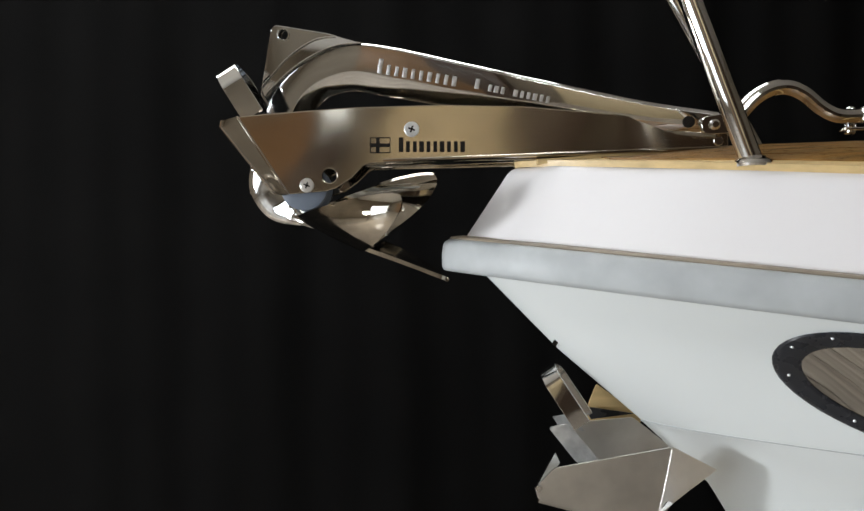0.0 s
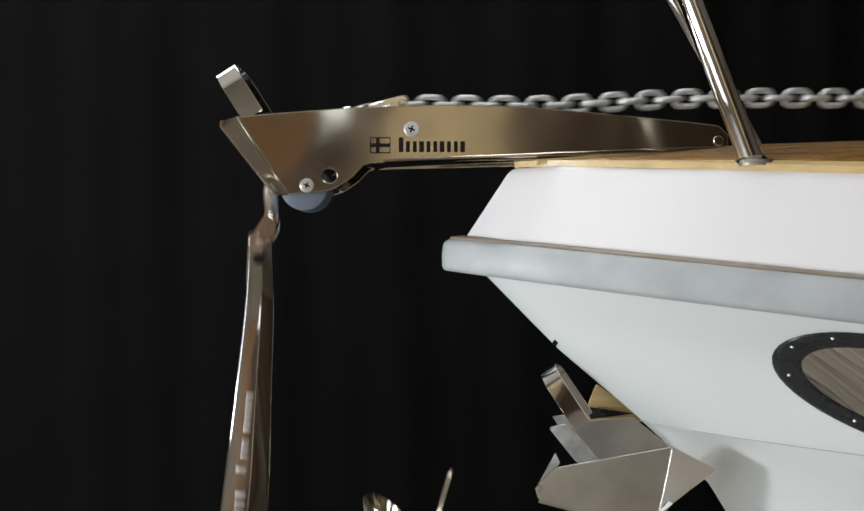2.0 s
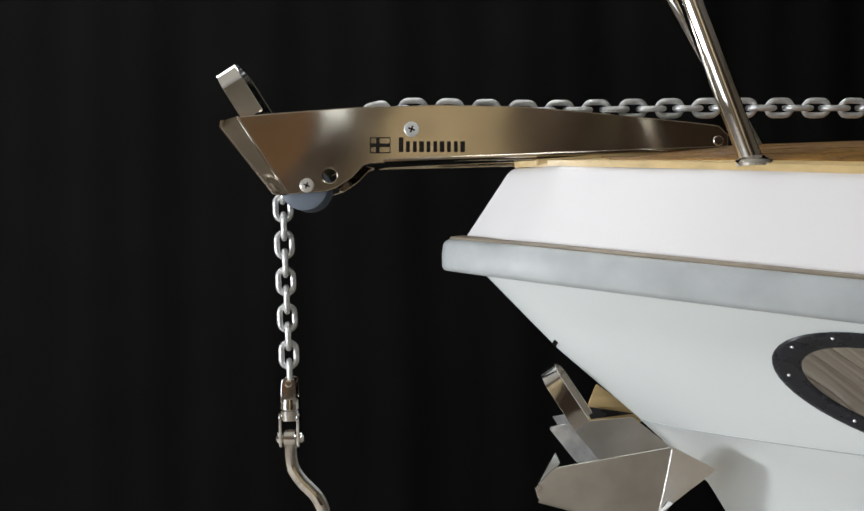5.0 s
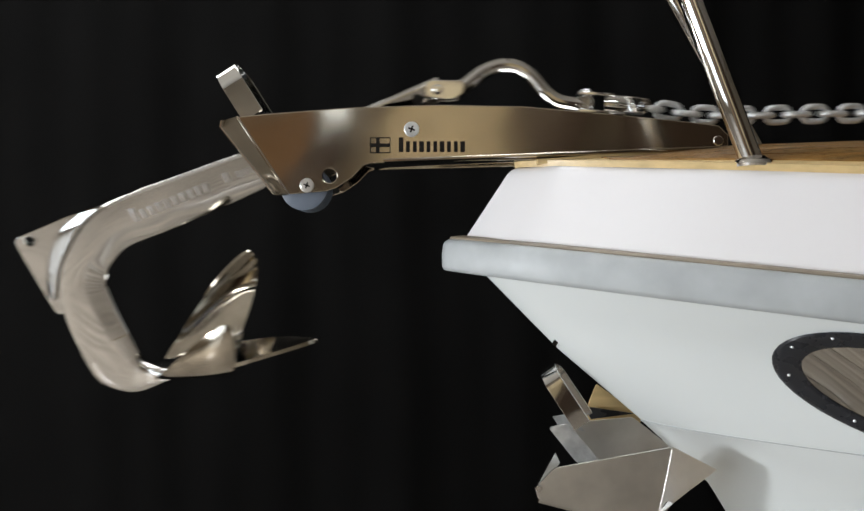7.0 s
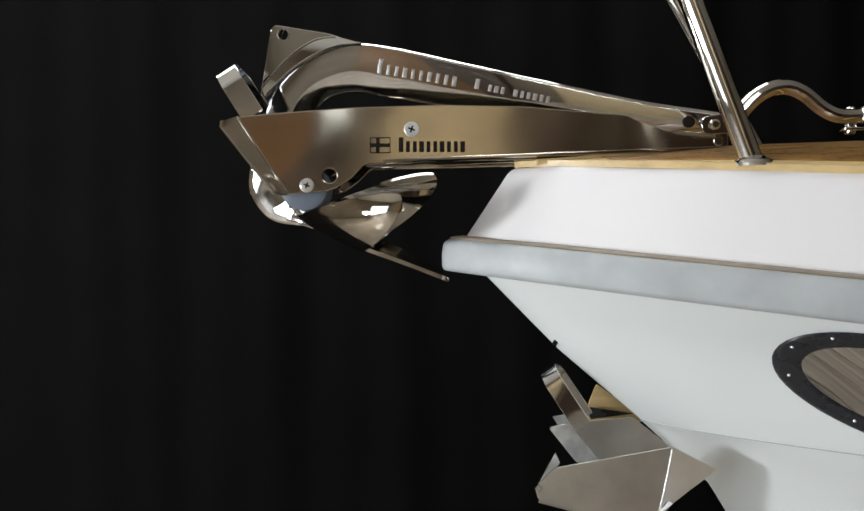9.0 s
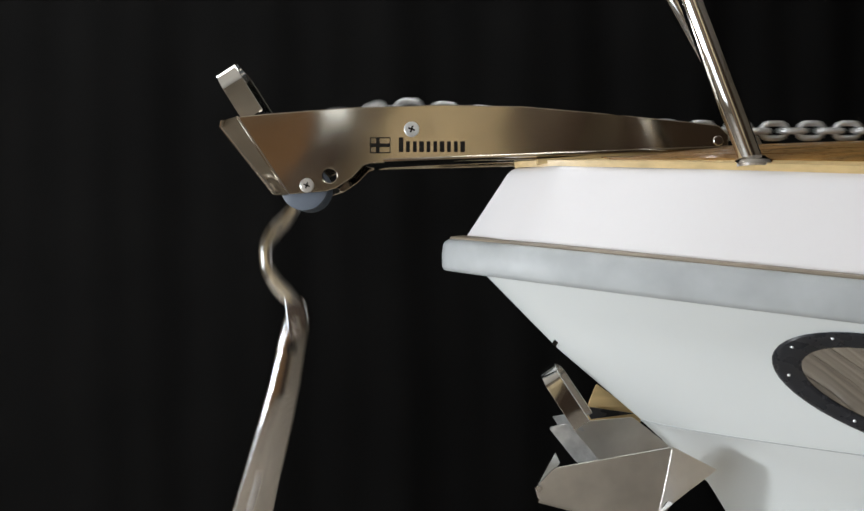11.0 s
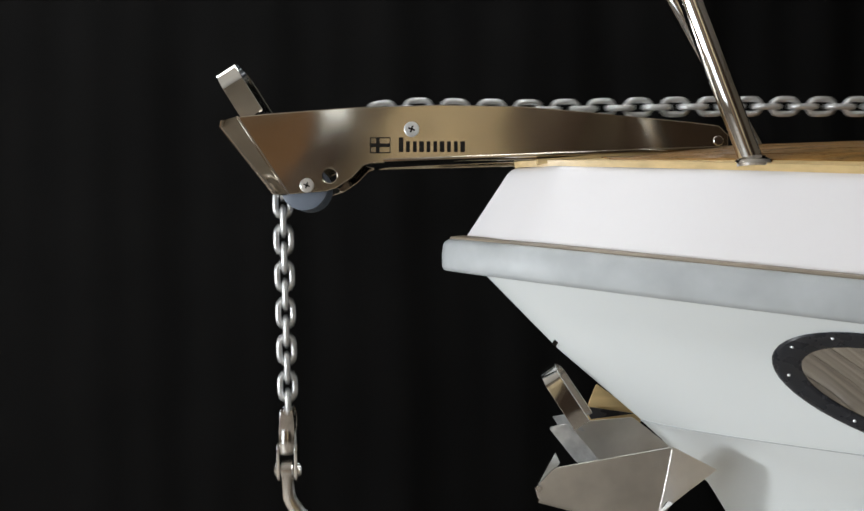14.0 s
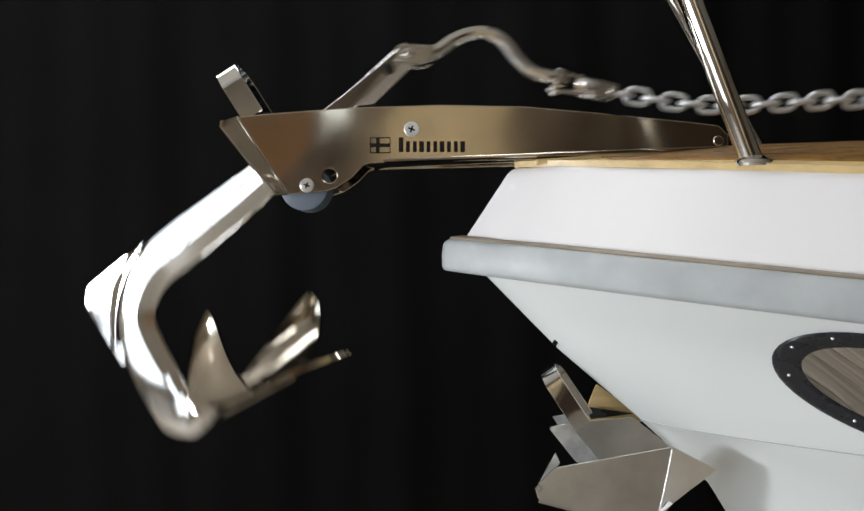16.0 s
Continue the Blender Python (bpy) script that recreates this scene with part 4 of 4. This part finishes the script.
    walk(BENT_LINK, [
        (0, aimed(0.35, -0.041, 1.162, 4.4, 0)), (0.4, aimed(0.35, -0.041, 1.162, 4.4, 0)), (0.5, aimed(0.361, -0.029, 1.174, -4.5, 0)),
        (0.6, aimed(0.32, -0.029, 1.242, -15.3, 0)), (0.7, aimed(0.286, -0.042, 1.287, -20.8, 0)), (0.8, aimed(0.245, -0.043, 1.307, -20.4, 0)),
        (0.9, aimed(0.196, -0.031, 1.314, -10.5, 0)), (1, aimed(0.154, -0.029, 1.291, -15.1, 0)), (1.1, aimed(0.105, -0.021, 1.263, -13.3, 0)),
        (1.2, aimed(0.058, -0.007, 1.241, -5, 0)), (1.3, aimed(0.016, 0.002, 1.225, -7.5, 0)), (1.4, aimed(-0.03, 0.003, 1.222, -6.5, 0)),
        (1.5, aimed(-0.078, 0.004, 1.212, -1.4, 0)), (1.6, aimed(-0.124, 0.005, 1.195, 1, 0)), (1.7, aimed(-0.156, 0.013, 1.171, 9.6, 0)),
        (1.8, aimed(-0.184, 0.002, 1.132, 24.9, 0)), (1.9, aimed(-0.205, 0.003, 1.106, 32.4, 0)), (2, aimed(-0.227, 0.017, 1.022, 52.6, 0)),
        (2.2, aimed(-0.197, 0, 0.991, 71.1, 0)), (2.3, aimed(-0.189, 0, 0.983, 84.3, 0)), (2.5, aimed(-0.156, 0, 0.806, 99.8, 0)),
        (2.7, aimed(-0.215, 0, 0.733, 84.7, 0)), (2.9, aimed(-0.236, 0, 0.652, 90.8, 0)), (3, aimed(-0.187, 0, 0.6, 90, 0)),
        (3.2, aimed(-0.282, 0, 0.579, 83.2, 0)), (3.4, aimed(-0.148, 0, 0.574, 87.6, 25)), (3.5, aimed(-0.166, 0, 0.568, 87.9, 50)),
        (4, aimed(-0.173, 0, 0.567, 92.6, 150)), (4.2, aimed(-0.177, 0, 0.565, 92.8, 165)), (4.6, aimed(-0.183, 0, 0.564, 91.3, 178)),
        (5.02, aimed(-0.184, 0, 0.565, 90.4, 180)), (5.1, aimed(-0.194, 0, 0.584, 89.1, 180)), (5.2, aimed(-0.198, 0, 0.625, 88.3, 180)),
        (5.3, aimed(-0.201, 0, 0.666, 87.7, 180)), (5.4, aimed(-0.203, 0, 0.707, 87.4, 180)), (5.5, aimed(-0.204, 0, 0.747, 87.3, 180)),
        (5.6, aimed(-0.202, 0, 0.787, 87.4, 180)), (5.7, aimed(-0.213, 0, 0.827, 84.4, 180)), (5.8, aimed(-0.235, 0, 0.865, 78.4, 180)),
        (5.9, aimed(-0.254, 0, 0.91, 72.2, 180)), (6, aimed(-0.258, 0, 0.942, 68.8, 160)), (6.1, aimed(-0.251, 0, 0.953, 68.2, 120)),
        (6.2, aimed(-0.232, 0, 0.981, 69.1, 78)), (6.3, aimed(-0.238, 0, 1.03, 56.2, 0)), (6.4, aimed(-0.227, 0.005, 1.065, 41.2, 0)),
        (6.5, aimed(-0.196, -0.004, 1.126, 28.2, 0)), (6.6, aimed(-0.16, 0.025, 1.154, 20.6, 0)), (6.7, aimed(-0.142, 0.009, 1.21, -3.4, 0)),
        (6.8, aimed(-0.085, -0.009, 1.243, 3.1, 0)), (7, aimed(0.007, 0.004, 1.216, -4.8, 0)), (7.2, aimed(0.104, -0.019, 1.265, -10, 0)),
        (7.3, aimed(0.146, -0.019, 1.312, -10.6, 0)), (7.4, aimed(0.211, -0.042, 1.303, -10.6, 0)), (7.5, aimed(0.248, -0.015, 1.297, -7.9, 0)),
        (7.6, aimed(0.291, -0.007, 1.273, -8, 0)), (7.8, aimed(0.364, -0.015, 1.167, 2.4, 0)), (9, aimed(0.35, -0.041, 1.162, 4.4, 0)),
        (9.1, aimed(0.36, -0.03, 1.17, -1, 0)), (9.2, aimed(0.327, -0.015, 1.232, -15.8, 0)), (9.3, aimed(0.282, -0.042, 1.288, -20.8, 0)),
        (9.4, aimed(0.242, -0.042, 1.308, -19.7, 0)), (9.5, aimed(0.194, -0.031, 1.313, -10.8, 0)), (9.6, aimed(0.152, -0.028, 1.29, -15, 0)),
        (9.7, aimed(0.104, -0.021, 1.263, -13.1, 0)), (9.8, aimed(0.057, -0.007, 1.241, -5.1, 0)), (9.9, aimed(0.016, 0.002, 1.225, -7.5, 0)),
        (10, aimed(-0.029, 0.003, 1.222, -6.6, 0)), (10.1, aimed(-0.076, 0.004, 1.212, -1.6, 0)), (10.2, aimed(-0.122, 0.005, 1.196, 0.9, 0)),
        (10.3, aimed(-0.154, 0.012, 1.172, 9, 0)), (10.4, aimed(-0.182, 0.003, 1.135, 23.7, 0)), (10.5, aimed(-0.203, 0.003, 1.108, 31.7, 0)),
        (10.6, aimed(-0.225, 0.015, 1.031, 50.4, 0)), (10.7, aimed(-0.214, 0.009, 1.008, 60.7, 0)), (10.8, aimed(-0.199, 0.001, 0.993, 69.8, 0)),
        (10.9, aimed(-0.19, 0, 0.984, 82.3, 0)), (11, aimed(-0.175, 0, 0.909, 90.7, 0)), (11.1, aimed(-0.159, 0, 0.822, 98.4, 0)),
        (11.2, aimed(-0.18, 0, 0.777, 93.7, 0)), (11.3, aimed(-0.197, 0, 0.739, 89.6, 0)), (11.5, aimed(-0.237, 0, 0.654, 86.2, 0)),
        (11.7, aimed(-0.242, 0, 0.568, 82.9, 0)), (12, aimed(-0.141, 0, 0.463, 93, 60)), (12.5, aimed(-0.133, 0, 0.454, 93.8, 110)),
        (12.9, aimed(-0.212, 0, 0.452, 88.3, 140)), (13, aimed(-0.249, 0, 0.454, 85.1, 145)), (13.3, aimed(-0.184, 0, 0.452, 90.4, 160)),
        (13.5, aimed(-0.196, 0, 0.455, 90, 170)), (13.7, aimed(-0.181, 0, 0.452, 90.6, 176)), (14, aimed(-0.188, 0, 0.523, 90.4, 180)),
        (14.3, aimed(-0.2, 0, 0.646, 87.8, 180)), (14.5, aimed(-0.205, 0, 0.727, 87.2, 180)), (14.7, aimed(-0.202, 0, 0.807, 87.4, 180)),
        (14.9, aimed(-0.246, 0, 0.884, 75.4, 180)), (15, aimed(-0.261, 0, 0.936, 69, 180)), (15.2, aimed(-0.247, 0, 0.959, 67.9, 100)),
        (15.3, aimed(-0.218, 0, 1.004, 70.3, 55)), (15.4, aimed(-0.219, 0, 1.041, 54.3, 15)), (15.5, aimed(-0.214, 0.01, 1.08, 39.3, 0)),
        (15.6, aimed(-0.179, 0.01, 1.134, 22.8, 0)), (15.8, aimed(-0.129, 0, 1.224, -7.5, 0)), (16, aimed(-0.03, -0.027, 1.254, -8, 0))])
    swivel_rows = [
        (0, aimed(0.55, 0, 1.177, -1.1, 0)), (0.4, aimed(0.55, 0, 1.177, -1.1, 0)), (0.5, aimed(0.556, 0, 1.158, -2.4, 0)),
        (0.6, aimed(0.509, 0, 1.19, -23.1, 0)), (0.7, aimed(0.469, 0, 1.217, -26.8, 0)), (0.8, aimed(0.429, 0, 1.239, -27.9, 0)),
        (0.9, aimed(0.389, 0, 1.278, -19.3, 0)), (1, aimed(0.343, 0, 1.24, -13.5, 0)), (1.1, aimed(0.295, 0, 1.218, -7.4, 0)),
        (1.2, aimed(0.253, 0, 1.224, -11.6, 0)), (1.3, aimed(0.21, 0, 1.199, -3.7, 0)), (1.4, aimed(0.164, 0, 1.2, -3.9, 0)),
        (1.5, aimed(0.118, 0, 1.207, -5.4, 0)), (1.6, aimed(0.072, 0, 1.199, -3.3, 0)), (1.7, aimed(0.037, 0, 1.203, -2.9, 0)),
        (1.8, aimed(-0.006, 0, 1.214, 15.8, 0)), (1.9, aimed(-0.04, 0, 1.211, 21.1, 0)), (2, aimed(-0.108, 0, 1.177, 17.3, 0)),
        (2.2, aimed(-0.133, 0, 1.176, 59.1, 0)), (2.3, aimed(-0.169, 0, 1.177, 66.9, 0)), (2.5, aimed(-0.189, 0, 0.999, 90, 0)),
        (2.7, aimed(-0.197, 0, 0.927, 84, 0)), (2.9, aimed(-0.239, 0, 0.848, 77.8, 0)), (3, aimed(-0.187, 0, 0.795, 90.5, 0)),
        (3.2, aimed(-0.259, 0, 0.774, 82.7, 0)), (3.4, aimed(-0.14, 0, 0.769, 94.7, 25)), (3.5, aimed(-0.159, 0, 0.764, 94.7, 50)),
        (4, aimed(-0.182, 0, 0.762, 90, 150)), (4.2, aimed(-0.186, 0, 0.761, 90.6, 165)), (4.6, aimed(-0.187, 0, 0.759, 90, 178)),
        (5.02, aimed(-0.186, 0, 0.761, 90.6, 180)), (5.1, aimed(-0.191, 0, 0.78, 91.8, 180)), (5.2, aimed(-0.192, 0, 0.821, 92.9, 180)),
        (5.3, aimed(-0.193, 0, 0.862, 92.6, 180)), (5.4, aimed(-0.194, 0, 0.902, 90.9, 180)), (5.5, aimed(-0.194, 0, 0.943, 90.6, 180)),
        (5.6, aimed(-0.193, 0, 0.983, 91.8, 180)), (5.7, aimed(-0.194, 0, 1.021, 88.3, 180)), (5.8, aimed(-0.196, 0, 1.056, 80.3, 180)),
        (5.9, aimed(-0.194, 0, 1.096, 70.5, 180)), (6, aimed(-0.187, 0, 1.124, 62.9, 160)), (6.1, aimed(-0.178, 0, 1.135, 59.1, 120)),
        (6.2, aimed(-0.162, 0, 1.164, 39.2, 78)), (6.3, aimed(-0.129, 0, 1.193, 10.4, 0)), (6.4, aimed(-0.074, 0, 1.194, 19.8, 0)),
        (6.5, aimed(-0.016, 0, 1.218, 9.5, 0)), (6.6, aimed(0.029, 0, 1.223, 2.2, 0)), (6.7, aimed(0.054, 0, 1.198, -0.8, 0)),
        (6.8, aimed(0.11, 0, 1.254, -6.1, 0)), (7, aimed(0.202, 0, 1.2, -3.9, 0)), (7.2, aimed(0.297, 0, 1.231, -11.9, 0)),
        (7.3, aimed(0.339, 0, 1.276, -11.9, 0)), (7.4, aimed(0.404, 0, 1.267, -20.1, 0)), (7.5, aimed(0.442, 0, 1.27, -15.3, 0)),
        (7.6, aimed(0.485, 0, 1.246, -16, 0)), (7.8, aimed(0.56, 0, 1.175, -1.5, 0)), (9, aimed(0.55, 0, 1.177, -1.1, 0)),
        (9.1, aimed(0.556, 0, 1.166, -2.7, 0)), (9.2, aimed(0.515, 0, 1.179, -19.1, 0)), (9.3, aimed(0.465, 0, 1.219, -26.9, 0)),
        (9.4, aimed(0.426, 0, 1.242, -27.3, 0)), (9.5, aimed(0.386, 0, 1.276, -18.9, 0)), (9.6, aimed(0.341, 0, 1.239, -13.2, 0)),
        (9.7, aimed(0.294, 0, 1.218, -7.5, 0)), (9.8, aimed(0.252, 0, 1.224, -11.5, 0)), (9.9, aimed(0.21, 0, 1.199, -3.8, 0)),
        (10, aimed(0.165, 0, 1.2, -3.9, 0)), (10.1, aimed(0.119, 0, 1.207, -5.4, 0)), (10.2, aimed(0.074, 0, 1.199, -3.4, 0)),
        (10.3, aimed(0.039, 0, 1.203, -2.9, 0)), (10.4, aimed(-0.003, 0, 1.213, 14.3, 0)), (10.5, aimed(-0.037, 0, 1.211, 20.6, 0)),
        (10.6, aimed(-0.101, 0, 1.181, 17.7, 0)), (10.7, aimed(-0.119, 0, 1.177, 35.7, 0)), (10.8, aimed(-0.131, 0, 1.176, 56.3, 0)),
        (10.9, aimed(-0.164, 0, 1.177, 65.7, 0)), (11, aimed(-0.178, 0, 1.103, 76.5, 0)), (11.1, aimed(-0.187, 0, 1.015, 87.9, 0)),
        (11.2, aimed(-0.192, 0, 0.97, 87.6, 0)), (11.3, aimed(-0.196, 0, 0.935, 84.2, 0)), (11.5, aimed(-0.224, 0, 0.849, 83.3, 0)),
        (11.7, aimed(-0.218, 0, 0.762, 83.8, 0)), (12, aimed(-0.151, 0, 0.659, 92.9, 60)), (12.5, aimed(-0.146, 0, 0.649, 94.7, 110)),
        (12.9, aimed(-0.206, 0, 0.648, 87.1, 140)), (13, aimed(-0.233, 0, 0.649, 85.3, 145)), (13.3, aimed(-0.186, 0, 0.648, 90.6, 160)),
        (13.5, aimed(-0.196, 0, 0.651, 90, 170)), (13.7, aimed(-0.183, 0, 0.648, 90, 176)), (14, aimed(-0.189, 0, 0.719, 90, 180)),
        (14.3, aimed(-0.193, 0, 0.841, 93.5, 180)), (14.5, aimed(-0.195, 0, 0.922, 90, 180)), (14.7, aimed(-0.193, 0, 1.003, 92.4, 180)),
        (14.9, aimed(-0.197, 0, 1.074, 76.3, 180)), (15, aimed(-0.191, 0, 1.119, 64.8, 180)), (15.2, aimed(-0.173, 0, 1.141, 57.3, 100)),
        (15.3, aimed(-0.152, 0, 1.188, 21, 55)), (15.4, aimed(-0.104, 0, 1.2, 9.6, 15)), (15.5, aimed(-0.064, 0, 1.203, 15.4, 0)),
        (15.6, aimed(0.001, 0, 1.21, 19.3, 0)), (15.8, aimed(0.065, 0, 1.199, -1.6, 0)), (16, aimed(0.163, 0, 1.227, -10.3, 0))]
    walk(SWIVEL, swivel_rows)
    # height of the chain over the deck, behind the rail
    first_drop = [(0, 0.183), (0.6, 0.166), (0.9, 0.228), (1, 0.202), (1.1, 0.207), (1.2, 0.204), (1.3, 0.17), (1.5, 0.194), (1.6, 0.194), (1.7, 0.161), (1.8, 0.212), (2, 0.207), (2.2, 0.164), (2.3, 0.161), (2.5, 0.233), (2.7, 0.165), (2.9, 0.17), (3, 0.2), (3.2, 0.186), (3.5, 0.181), (4, 0.196), (4.6, 0.188), (6.3, 0.215), (6.4, 0.22), (6.5, 0.199), (6.6, 0.223), (6.7, 0.171), (6.8, 0.228), (7, 0.188), (7.2, 0.21), (7.3, 0.246), (7.6, 0.183)]
    second_drop = [(9.2, 0.166), (11.3, 0.164), (11.5, 0.162), (11.7, 0.188), (12, 0.2), (12.5, 0.186), (13.5, 0.186), (14, 0.196), (14.5, 0.188), (14.7, 0.181), (14.9, 0.199), (15, 0.162), (15.2, 0.216), (15.3, 0.171), (15.4, 0.217), (15.5, 0.242), (15.6, 0.184), (15.8, 0.167), (16, 0.207)]

    link_rows = [[] for _ in CHAIN_LINKS]
    for t, m in swivel_rows:
        end = m @ Vector((0.073, 0, 0))
        known = first_drop + second_drop
        lift = np.interp(t, [k[0] for k in known], [k[1] for k in known])
        for i, (p, way) in enumerate(chain_places((end.x, end.z), lift)):
            turn = math.degrees(math.atan2(way.y, way.x))
            link_rows[i].append((t, aimed(p.x, 0, p.y, turn, 12 if i % 2 else 102)))
    for ob, rows in zip(CHAIN_LINKS, link_rows):
        walk(ob, rows)


motions()
